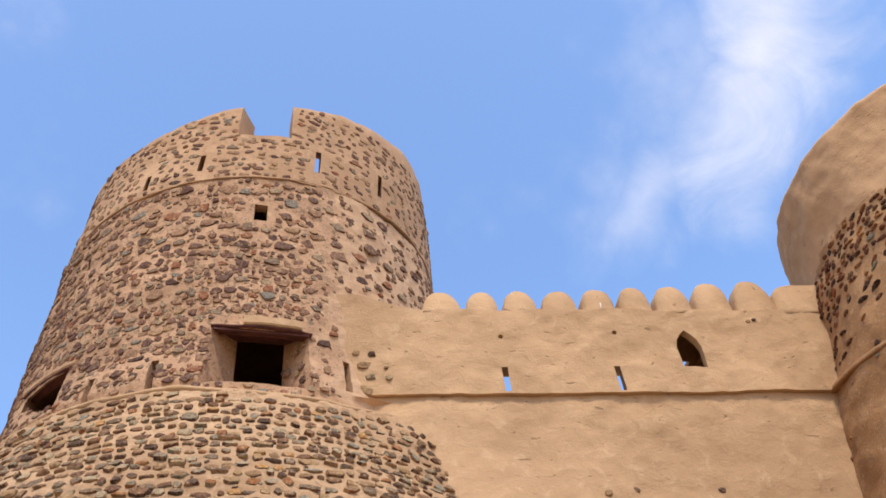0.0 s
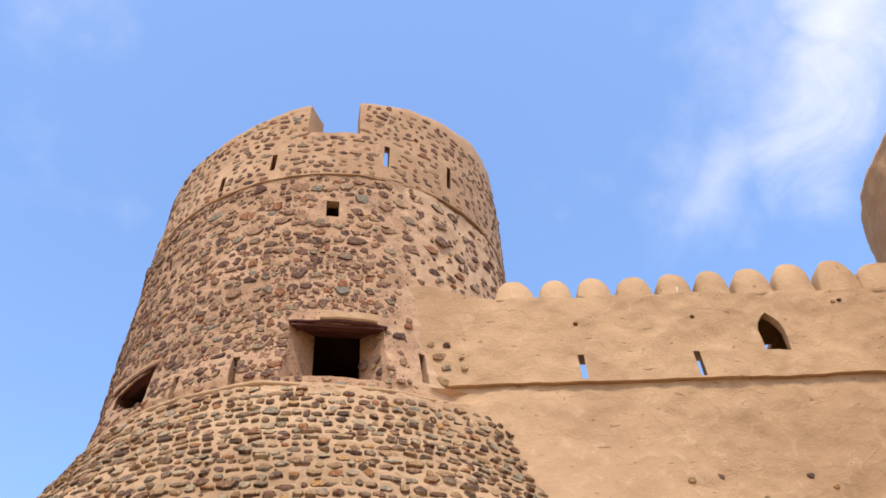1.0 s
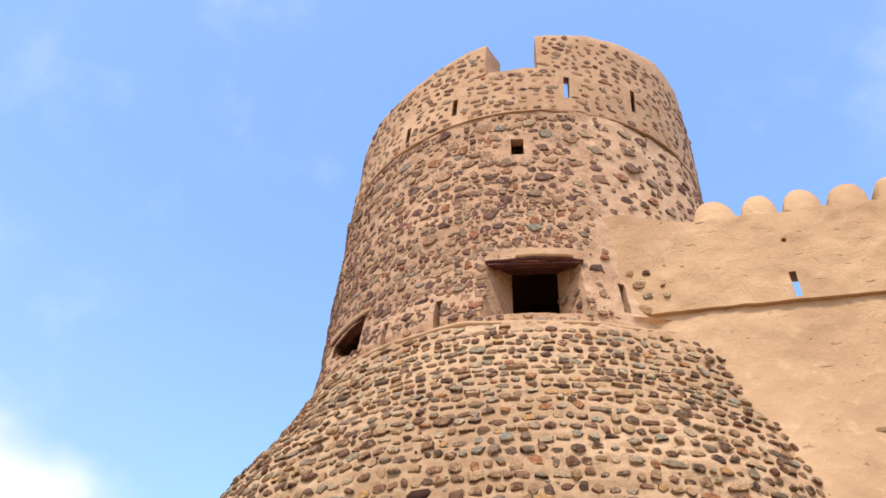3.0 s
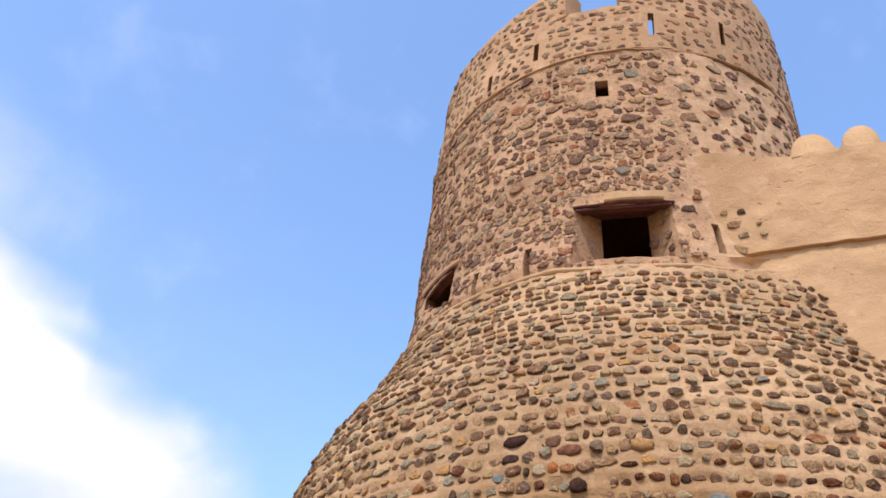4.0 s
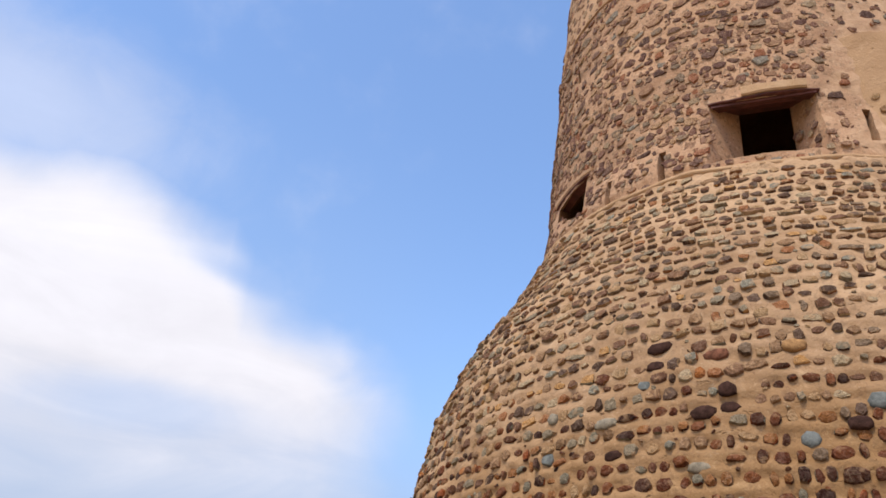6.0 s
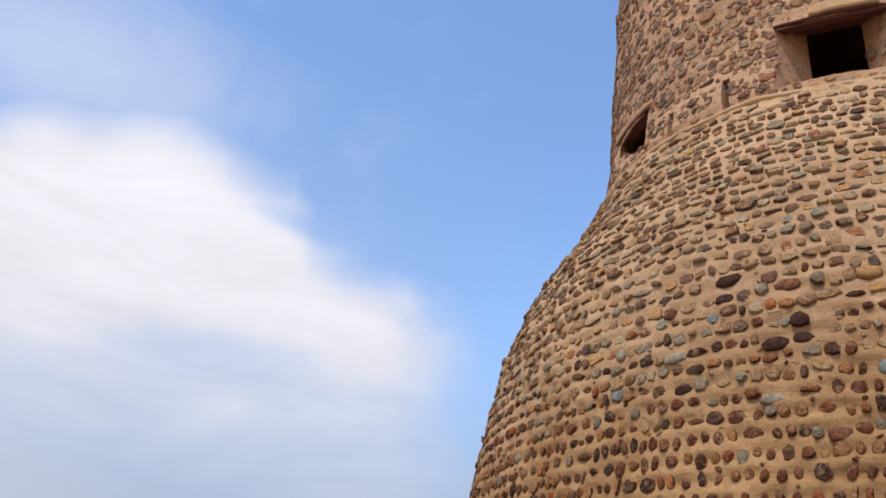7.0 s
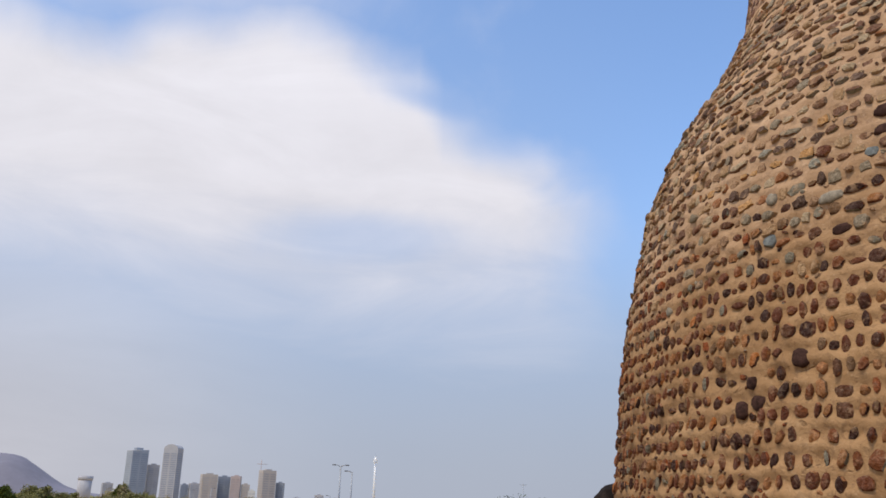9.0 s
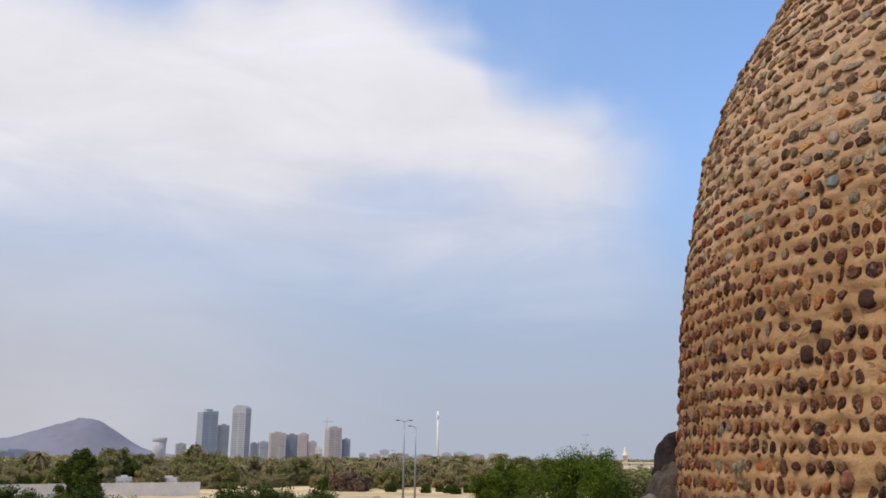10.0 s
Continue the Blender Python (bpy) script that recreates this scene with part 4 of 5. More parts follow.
def wall_openings(bm):
    for s, lean_by in ((2.265, 0.0), (3.79, 0.012)):
        prism(bm, [(s - 0.027 + lean_by, 7.885), (s + 0.027 + lean_by, 7.885), (s + 0.027, 8.25), (s - 0.027, 8.25)],
              [(s - 0.04, 7.885), (s + 0.33, 7.885), (s + 0.33, 8.62), (s - 0.04, 8.62)])
    for s, z in ((2.29, 8.78), (3.885, 8.83)):
        prism(bm, [(s + 0.034 * math.cos(k * math.tau / 10), z + 0.034 * math.sin(k * math.tau / 10)) for k in range(10)], None, 0.3, -0.12)
    # clear of the tower's last musket slit
    prism(bm, [(0.06, 7.80), (0.285, 7.80), (0.285, 8.40), (0.06, 8.40)])
    # pointed opening
    left, right, low, spring, tip = 4.73, 5.08, 8.265, 8.60, 8.88
    mid = 4.90
    arc = [(left, low), (right, low), (right, spring)]
    arc += [(right - 0.045, spring + 0.12), (right - 0.105, spring + 0.205), (mid, tip), (left + 0.085, spring + 0.205), (left + 0.03, spring + 0.12), (left, spring)]
    prism(bm, arc, None, 0.12, -0.30)


upper = wall_sheet("upper_wall", 0.0, 8.6, STRING_Z, WALL_TOP, 0.56, 0.065, upper_top, wall_openings, "parapet wall pierced by slits and a pointed opening")
# wall hollowed out behind the pointed opening so it stays dark
bm = bmesh.new()
prism(bm, [(4.62, 8.10), (5.55, 8.10), (5.55, 9.17), (4.62, 9.17)], None, -0.06, -0.75)
carve(upper, bm, PLASTER)
wall_sheet("lower_wall", -0.55, 8.6, -0.4, STRING_Z - 0.004, 1.3, 0.0, None, None, "thick lower wall of mud plaster", step=0.055, flare=1.0)


def add_shade_box():
    """An added box darkens the pointed opening; a gap in its roof shows sky."""
    bm = bmesh.new()
    for s0, s1, z0, z1, o0, o1 in ((4.53, 5.64, 8.00, 8.095, -1.3, -0.50), (4.53, 5.64, 9.175, 9.25, -1.06, -0.50), (4.53, 5.27, 9.175, 9.25, -1.3, -1.06), (5.43, 5.64, 9.175, 9.25, -1.3, -1.06), (4.53, 4.615, 8.095, 9.175, -1.3, -0.50), (5.555, 5.64, 8.095, 9.175, -1.3, -0.50), (4.615, 5.555, 8.095, 9.175, -1.3, -1.2)):
        near = [on_wall(s, z, o1) - FOOT for s, z in ((s0, z0), (s1, z0), (s1, z1), (s0, z1))]
        far = [on_wall(s, z, o0) - FOOT for s, z in ((s0, z0), (s1, z0), (s1, z1), (s0, z1))]
        hexa(bm, near, far)
    bmesh.ops.recalc_face_normals(bm, faces=bm.faces[:])
    part("niche", bm, PLASTER_BROWN, wall, "added box that keeps the pointed opening dark", False)


add_shade_box()


def merlon(s0, s1, rise, flat=False):
    bm = bmesh.new()
    mid, half = (s0 + s1) / 2, (s1 - s0) / 2 - (0.012 if flat else 0.05)
    outline = []
    for k in range(19):
        a = math.pi * k / 18
        c, sn = math.cos(a), math.sin(a)
        e = 0.72 if not flat else 0.35
        outline.append((mid + half * math.copysign(abs(c) ** 0.80, c) * (1.06 - 0.12 * abs(sn)), rise * abs(sn) ** e))
    outline = [(mid + half * 1.1 + 0.01, -0.05)] + outline + [(mid - half * 1.1 - 0.01, -0.05)]
    rings = []
    for depth, shrink in ((0.0, 0.93), (0.045, 1.0), (0.26, 1.0), (0.30, 0.93)):
        ring = []
        for s, z in outline:
            p = on_wall(mid + (s - mid) * shrink, WALL_TOP + z * (shrink if z > 0 else 1), 0.05 - depth) - FOOT
            ring.append(bm.verts.new(p + NORMAL * 0.03 * rough3(p, 2.0) + Vector((0, 0, 0.025 * rough3(p, 1.5)))))
        rings.append(ring)
    n = len(outline)
    for a, b in zip(rings, rings[1:]):
        for k in range(n):
            bm.faces.new((a[k], a[(k + 1) % n], b[(k + 1) % n], b[k]))
    bm.faces.new(rings[0][::-1])
    bm.faces.new(rings[-1])
    bmesh.ops.recalc_face_normals(bm, faces=bm.faces[:])
    part("merlon", bm, PLASTER, wall)


GAPS = [1.23, 1.84, 2.37, 2.92, 3.50, 4.05, 4.60, 5.19, 5.82, 6.48]
RISES = [0.345, 0.345, 0.365, 0.37, 0.44, 0.43, 0.49, 0.55, 0.60]
for g0, g1, up in zip(GAPS, GAPS[1:], RISES):
    merlon(g0, g1, up)
merlon(6.48, 7.75, 0.55, True)


def wall_stones():
    """A few cobbles left showing beside the tower and low on the plaster."""
    rnd = random.Random(3)
    spots = [(0.34, 8.52, 0.10), (0.54, 8.50, 0.11), (0.44, 8.31, 0.17), (0.52, 8.13, 0.12), (0.72, 8.27, 0.07), (0.75, 8.11, 0.09), (0.44, 7.93, 0.19),
             (3.25, 6.40, 0.11), (3.62, 6.46, 0.09), (4.7, 6.46, 0.10), (4.95, 6.30, 0.08), (5.9, 9.03, 0.07), (6.0, 9.06, 0.07), (4.1, 6.20, 0.07), (2.6, 5.95, 0.10)]
    for i, (s, z, w) in enumerate(spots):
        m = Matrix((SIDE, Vector((0, 0, 1)), NORMAL)).transposed().to_4x4()
        p = on_wall(s, z, batter(s, z) if z < STRING_Z else 0.065) - FOOT
        m.translation = p + NORMAL * 0.03 * rough3(p, 0.8)
        ob = new("stone", STONES[i % len(STONES)])
        ob.parent = wall
        ob.matrix_basis = m @ Matrix.Rotation(rnd.uniform(-0.5, 0.5), 4, "Z") @ Matrix.Diagonal((w / 2, w * 0.36, 0.022, 1))


wall_stones()

bm = bmesh.new()
tube(bm, [on_wall(3.79, WALL_TOP - 0.02, 0.07) - FOOT, on_wall(3.80, WALL_TOP + 0.11, 0.085) - FOOT], [0.008, 0.006], 6)
part("peg", bm, MAST_WHITE, wall, "thin white peg in the plaster")

# ---- the second tower ----
AXIS_2 = Vector((13.345 * math.sin(radians(98.04)), 13.345 * math.cos(radians(98.04)), -0.08))
T2_Z = [-0.5, 3.0, 6.12, 6.80, 7.55, 8.10, 8.68, 9.40, 10.53, 10.96, 11.0]
T2_R = [4.85, 4.40, 3.68, 3.53, 3.36, 3.20, 3.09, 2.91, 2.87, 2.85, 2.83]
tower_2 = thing("fort_tower", "plastered round fort tower with patches of bare cobble", "fort tower", AXIS_2)
tower_2.scale = (1.05, 1.05, 1.05)


def bared(a, z):
    """Where the outer plaster has come off."""
    edge = 331 - 34 * max(0, z - 9.30) + 4 * noise.noise((z * 3.0, a * 0.1, 0))
    return 180 < a < edge and z < 9.62 - 0.012 * max(0, 306 - a) + 0.12 * noise.noise((a * 0.11, 4, 0)) + 0.06 * noise.noise((a * 0.4, 9, 0))


def build_second_tower():
    zs = [-0.5 + 11.5 * i / 230 for i in range(231)]
    section = [("out", z) for z in zs] + [("in", 11.0), ("in", 10.2)]

    def place(row, a):
        side, z = row
        d = Vector((math.sin(radians(a)), math.cos(radians(a)), 0))
        if side == "in":
            return d * 2.35 + Vector((0, 0, z))
        p = d * interp(z, T2_Z, T2_R) + Vector((0, 0, z))
        return p + d * (0.05 * rough3(p + AXIS_2, 0.9) + 0.018 * rough3(p + AXIS_2, 4.0, 3))
    k = 400
    verts, faces = ring_solid(section, k, place)
    faces = faces[: (len(section) - 1) * k]
    faces.append(tuple(range((len(section) - 1) * k, len(section) * k)))
    body = part("body", (verts, faces), PLASTER_BROWN, tower_2)
    body.data.materials.append(BARE)
    for poly in body.data.polygons:
        c = poly.center
        if bared(math.degrees(math.atan2(c.x, c.y)) % 360, c.z):
            poly.material_index = 1
    loop = [(0.0, -0.03), (0.035, -0.03), (0.040, -0.01), (0.02, 0.04), (-0.10, 0.06), (-0.10, -0.03)]

    def band(row, a):
        d = Vector((math.sin(radians(a)), math.cos(radians(a)), 0))
        return d * (interp(7.45, T2_Z, T2_R) + 0.03 + row[0]) + Vector((0, 0, 7.54 - 0.010 * max(0, 326 - a) + row[1] + 0.012 * math.sin(radians(a * 6))))
    part("string_course", ring_solid(loop, 160, band), BARE, tower_2)
    rnd = random.Random(31)
    poses = []

    def bed(a, z, w, tall, proud, roll):
        d = Vector((math.sin(radians(a)), math.cos(radians(a)), 0))
        t = Vector((d.y, -d.x, 0))
        p = d * interp(z, T2_Z, T2_R) + Vector((0, 0, z))
        p += d * (0.05 * rough3(p + AXIS_2, 0.9) + 0.018 * rough3(p + AXIS_2, 4.0, 3))
        m = Matrix((-t, Vector((0, 0, 1)), d)).transposed().to_4x4()
        m.translation = p
        poses.append((a, z, m @ Matrix.Rotation(roll, 4, "Z") @ Matrix.Diagonal((w / 2, tall / 2, proud, 1))))

    z = 7.80
    while z < 9.7:
        a = 262.0
        while a < 330:
            w = rnd.choice((rnd.uniform(0.05, 0.12), rnd.uniform(0.09, 0.20)))
            a += math.degrees((w + rnd.uniform(0.0, 0.07)) / 2.9)
            inside = bared(a + 2, z + 0.06)
            if inside and rnd.random() < 0.45 + 0.5 * min(1, max(0, (z - 8.3) / 0.6)):
                bed(a, z + rnd.uniform(-0.03, 0.03), w, min(w, rnd.uniform(0.05, 0.085)), rnd.uniform(0.012, 0.035), rnd.uniform(-0.2, 0.9))
        z += 0.098
    for i in range(70):
        z = rnd.uniform(3.5, 7.5)
        if z < 7.45:
            w = rnd.uniform(0.05, 0.13)
            bed(rnd.uniform(255, 345), z, w, w * 0.7, 0.02, rnd.uniform(-0.5, 0.5))
    set_stones(poses, body, lambda a, z: a > 290, 280, "brown cobbles bared in a patch of lost plaster", LOW_STONES, LOW_JOINED)


build_second_tower()


# ---- rocks beside the tower foot ----
def boulder(name, label, at, size, seed, mat, turn=0.0):
    bm = bmesh.new()
    bmesh.ops.create_icosphere(bm, subdivisions=4, radius=1.0)
    for v in bm.verts:
        c = v.co.copy()
        q = c * 1.3 + Vector((seed, seed * 0.3, 0))
        v.co = c * (1 + 0.14 * noise.noise(q) + 0.09 * noise.noise(q * 2.3) + 0.05 * noise.noise(q * 5) + 0.02 * noise.noise(q * 13))
    ob = part(name, bm, mat, None)
    ob.data.set_sharp_from_angle(angle=radians(48))
    ob.data.transform(Matrix.Rotation(radians(turn), 4, "Z") @ Matrix.Diagonal((*size, 1)))
    ob.location = at
    return tagged(ob, label, "rock")


def spot(heading, dist, z=None):
    x, y = dist * math.sin(radians(heading)), dist * math.cos(radians(heading))
    return Vector((x, y, ground_height(x, y) if z is None else z))


boulder("boulder", "brownish grey boulder leaning on darker rock", spot(14.9, 12.5, 0.66), (0.44, 0.55, 0.98), 8.0, BROWN_ROCK, 30)
boulder("boulder", "large dark weathered boulder beside the tower foot", spot(15.55, 12.8, 1.43), (0.43, 0.50, 0.58), 8.6, ROCK, 60)
boulder("boulder", "brownish grey boulder in a heap", spot(14.6, 12.3, 0.42), (0.40, 0.42, 0.52), 27.0, BROWN_ROCK, 200)
boulder("boulder", "pale broken rock in a heap", spot(13.2, 12.2, 0.52), (0.32, 0.34, 0.62), 12.0, RUBBLE)
boulder("boulder", "pale broken rock in a heap", spot(14.2, 11.9, 0.45), (0.28, 0.30, 0.58), 17.0, RUBBLE, 70)
boulder("boulder", "pale broken rock in a heap", spot(12.0, 12.6, 0.40), (0.30, 0.32, 0.60), 33.0, RUBBLE, 120)
boulder("boulder", "low dark rock in a heap", spot(13.0, 13.2, 0.42), (0.48, 0.5, 0.66), 21.0, ROCK)
boulder("boulder", "low dark rock in a heap", spot(11.3, 13.2, 0.12), (0.40, 0.4, 0.70), 44.0, BROWN_ROCK)


# ---- plants ----
def leaf_cloud(rnd, clumps, per, size, verts, faces):
    """Small pointed leaves spread through soft clumps."""
    for cx, cy, cz, cr in clumps:
        for _ in range(per):
            d = Vector((rnd.gauss(0, 1), rnd.gauss(0, 1), rnd.gauss(0, 0.8))).normalized() * cr * rnd.random() ** 0.45
            p = Vector((cx, cy, cz)) + d
            a = Vector((rnd.gauss(0, 1), rnd.gauss(0, 1), rnd.gauss(0, 0.6))).normalized()
            b = a.cross(Vector((rnd.gauss(0, 1), rnd.gauss(0, 1), rnd.gauss(0, 1)))).normalized()
            s = size * rnd.uniform(0.6, 1.4)
            n = len(verts)
            verts += [p - a * s, p + b * s * 0.45, p + a * s, p - b * s * 0.45]
            faces.append((n, n + 1, n + 2, n + 3))


def build_tree(seed, height, spread, mat, label, category="tree", leaf=0.16, dense=46, name="tree"):
    rnd = random.Random(seed)
    ob = thing(name, label, category)
    bm = bmesh.new()
    trunk = height * rnd.uniform(0.10, 0.16)
    bend = Vector((rnd.uniform(-0.2, 0.2), rnd.uniform(-0.2, 0.2), 0))
    tube(bm, [Vector((0, 0, -0.3)), bend * 0.4 + Vector((0, 0, trunk * 0.6)), bend + Vector((0, 0, trunk))], [height * 0.035, height * 0.028, height * 0.024], 8)
    clumps = []
    for i in range(11):
        a, e = rnd.uniform(0, math.tau), rnd.uniform(0.15, 1.4)
        reach = Vector((math.cos(a) * math.cos(e) * spread * 0.42, math.sin(a) * math.cos(e) * spread * 0.42, trunk * 0.7 + math.sin(e) * (height - trunk) * 0.72))
        tube(bm, [bend + Vector((0, 0, trunk * 0.9)), bend + reach * 0.5 + Vector((0, 0, trunk * 0.3)), bend + reach], [height * 0.018, height * 0.011, height * 0.004], 5)
        for _ in range(5):
            clumps.append((*(bend + reach + Vector((rnd.gauss(0, spread * 0.10), rnd.gauss(0, spread * 0.10), rnd.gauss(0.1, height * 0.07)))), rnd.uniform(0.07, 0.14) * spread))
    for _ in range(70):
        a, rr = rnd.uniform(0, math.tau), spread * 0.46 * rnd.random() ** 0.5
        clumps.append((math.cos(a) * rr, math.sin(a) * rr, rnd.uniform(height * 0.04, height * 0.62), rnd.uniform(0.08, 0.14) * spread))
    for _ in range(40):
        a, rr = rnd.uniform(0, math.tau), spread * 0.44 * rnd.random() ** 0.5
        clumps.append((math.cos(a) * rr, math.sin(a) * rr, rnd.uniform(0.0, height * 0.16), rnd.uniform(0.07, 0.11) * spread))
    part("trunk", bm, BARK, ob)
    verts, faces = [], []
    leaf_cloud(rnd, clumps, dense, leaf, verts, faces)
    leaf_cloud(rnd, [(x * 0.86, y * 0.86, z * 0.9, r * 0.8) for x, y, z, r in clumps], 16, leaf * 2.6, verts, faces)
    part("crown", (verts, faces), mat, ob, smooth=False)
    return ob


def build_palm(seed, height):
    rnd = random.Random(seed)
    ob = thing("date_palm", "date palm with drooping dusty fronds", "palm tree", group="palm grove")
    bm = bmesh.new()
    sway = rnd.uniform(-0.3, 0.3)
    tube(bm, [Vector((0, 0, -0.3)), Vector((sway * 0.4, 0, height * 0.5)), Vector((sway, 0, height))], [0.24, 0.19, 0.17], 7)
    part("trunk", bm, BARK, ob)
    verts, faces = [], []
    for i in range(66):
        a = i * 2.399 + rnd.uniform(-0.2, 0.2)
        lift = rnd.uniform(-0.5, 1.2)
        size = rnd.uniform(1.7, 2.5)
        d = Vector((math.cos(a), math.sin(a), 0))
        side = Vector((-d.y, d.x, 0))
        last = None
        for k in range(7):
            f = k / 6
            p = Vector((sway, 0, height)) + d * size * f * math.cos(lift * (1 - f * 0.5)) + Vector((0, 0, size * (math.sin(lift) * f - 0.75 * f * f)))
            if last is not None:
                w = 0.15 * (1 - 0.75 * abs(f - 0.45))
                for sgn in (1, -1):
                    n = len(verts)
                    verts += [last, p, p + side * sgn * w * 0.8 - Vector((0, 0, w * 0.55)), last + side * sgn * w - Vector((0, 0, w * 0.6))]
                    faces.append((n, n + 1, n + 2, n + 3))
            last = p
    part("crown", (verts, faces), FROND, ob, smooth=False)
    return ob


def stand(ob, heading, dist, turn=0.0, scale=1.0):
    p = spot(heading, dist)
    ob.matrix_basis = Matrix.Translation(p) @ Matrix.Rotation(radians(turn), 4, "Z") @ Matrix.Diagonal((scale, scale, scale, 1))
    return ob


def grow(ob, heading, dist, turn, scale):
    new_ob = copy_thing(ob, Matrix())
    return stand(new_ob, heading, dist, turn, scale)


broad = stand(build_tree(1, 8.4, 9.8, LEAF, "broad bright green tree on the plain", leaf=0.08, dense=560), 8.35, 82, 0, 1.045)
stand(build_tree(2, 7.4, 6.4, LEAF, "round green tree beside a broader one", leaf=0.085, dense=360), 3.75, 98, 0, 1.0)
stand(build_tree(3, 6.2, 5.0, LEAF_SAGE, "olive green tree with thin foliage", leaf=0.105, dense=200), 11.4, 90, 0, 1.18)
dusky = stand(build_tree(4, 7.4, 5.2, LEAF_DARK, "dark dense green tree", leaf=0.13, dense=220), -22.2, 142, 0, 1.16)
shrub = build_tree(5, 5.2, 6.0, LEAF_DARK, "dark green leafy shrub with pale gaps", "shrub", 0.085, 230, "shrub")
stand(shrub, -12.0, 66)
for h, d, tn, sc in ((-8.2, 64, 40, 0.97), (-13.5, 60, 80, 1.02), (-21.5, 68, 120, 1.0), (-25.0, 66, 200, 1.02), (-23.3, 63, 60, 0.9), (-19.6, 64, 10, 0.82), (-10.3, 70, 300, 0.92), (-4.5, 74, 20, 0.70), (-27.0, 66, 20, 0.9), (-18.6, 78, 20, 0.6)):
    grow(shrub, h, d, tn, sc)

dry = build_tree(6, 6.0, 7.0, LEAF_DRY, "dusty olive tree in the grove", leaf=0.17, dense=110)
stand(dry, -20.0, 230)
green = build_tree(7, 6.5, 6.0, LEAF_OLIVE, "green tree standing in the grove", leaf=0.17, dense=110)
stand(green, -19.3, 235)
dark = build_tree(8, 6.5, 7.0, LEAF_OLIVE, "olive green tree standing in the grove", leaf=0.17, dense=110)
stand(dark, -16.0, 250, 0, 1.15)
rust = build_tree(9, 4.0, 7.5, LEAF_RED, "rust-brown dry bush in the grove", "shrub", 0.17, 110, "shrub")
stand(rust, -5.9, 188, 0, 1.1)
grove = random.Random(77)
for i in range(120):
    h = grove.uniform(-29, 10.3)
    pick = grove.choice((dry, dry, dry, green, dark))
    grow(pick, h, grove.uniform(195, 330), grove.uniform(0, 360), grove.choice((grove.uniform(0.55, 0.95), grove.uniform(0.8, 1.28))))
for i in range(90):
    grow(shrub if i % 3 == 0 else dry, grove.uniform(-28, 6), grove.uniform(190, 245), grove.uniform(0, 360), grove.uniform(0.35, 0.65))

for h, d, sc in ((-27.6, 225, 1.35), (-24.6, 235, 1.25), (-20.2, 240, 1.55), (-18.6, 232, 1.3), (-15.6, 262, 1.75), (-14.4, 255, 1.35), (-12.4, 240, 1.3), (-9.0, 250, 1.25), (-5.6, 262, 1.3), (-2.0, 252, 1.25), (1.2, 258, 1.35), (5.2, 245, 1.3)):
    grow(grove.choice((green, dark, dry)), h, d, grove.uniform(0, 360), sc)

grow(dusky, -15.6, 262, 40, 1.5)
grow(dusky, -19.4, 215, 90, 0.95)
for h, d, tn, sc in ((12.0, 118, 10, 0.95), (12.9, 126, 140, 0.92), (13.8, 120, 250, 0.85), (10.9, 112, 70, 0.8), (6.0, 120, 30, 0.55), (4.9, 128, 200, 0.6)):
    grow(green, h, d, tn, sc)
for h, d, tn, sc in ((-1.0, 180, 0, 0.38), (-0.1, 186, 60, 0.34), (0.9, 176, 120, 0.40), (1.7, 182, 200, 0.36), (-3.2, 184, 300, 0.44), (0.4, 180, 20, 0.32)):
    grow(shrub, h, d, tn, sc)

palms = [build_palm(40, 4.6), build_palm(41, 5.4), build_palm(42, 3.8)]
for i, p in enumerate(palms):
    stand(p, -2.0 + 1.7 * i, 255 + 9 * i)
for i in range(150):
    h = grove.uniform(-8.5, 5.0) if i < 105 else grove.uniform(-29, 12)
    grow(palms[i % 3], h, grove.uniform(215, 330), grove.uniform(0, 360), grove.choice((grove.uniform(0.8, 1.1), grove.uniform(1.05, 1.4))))


def far_woods():
    rnd = random.Random(9)
    verts, faces = [], []
    for i in range(2400):
        h, d = rnd.uniform(-34, 24), 330 * 9.0 ** rnd.random()
        p = spot(h, d)
        r = rnd.uniform(1.8, 3.4) * (1 + d / 2500)
        leaf_cloud(rnd, [(p.x, p.y, p.z + r * 0.7, r), (p.x + r, p.y, p.z + r * 0.6, r * 0.7)], 20, 0.9 * (1 + d / 1500), verts, faces)
    tagged(part("far_woods", (verts, faces), LEAF_OLIVE, smooth=False), "hazy belt of distant trees and scrub", "woods", kind="stuff")


far_woods()


# ---- street furniture and low walls on the plain ----
def street_lamp(label, height, arms, dist, heading, base_z=None):
    ob = thing("street_lamp", label, "street lamp")
    bm = bmesh.new()
    tube(bm, [Vector((0, 0, -0.2)), Vector((0, 0, height * 0.5)), Vector((0, 0, height))], [0.16, 0.12, 0.08], 10)
    part("pole", bm, STEEL, ob)
    for sgn in arms:
        bm = bmesh.new()
        tube(bm, [Vector((0, 0, height - 0.1)), Vector((sgn * 0.4, 0, height + 0.1)), Vector((sgn * 0.7, 0, height + 0.12))], [0.06, 0.05, 0.04], 8)
        arm = part("arm", bm, STEEL, ob)
        bm = bmesh.new()
        box(bm, min(sgn * 0.6, sgn * 1.15), -0.14, height + 0.05, max(sgn * 0.6, sgn * 1.15), 0.14, height + 0.19)
        bmesh.ops.bevel(bm, geom=bm.edges[:], offset=0.05, segments=2, affect="EDGES")
        part("lamp_head", bm, LAMP_DARK, arm, "dark lamp head")
    return stand(ob, heading, dist, 12)


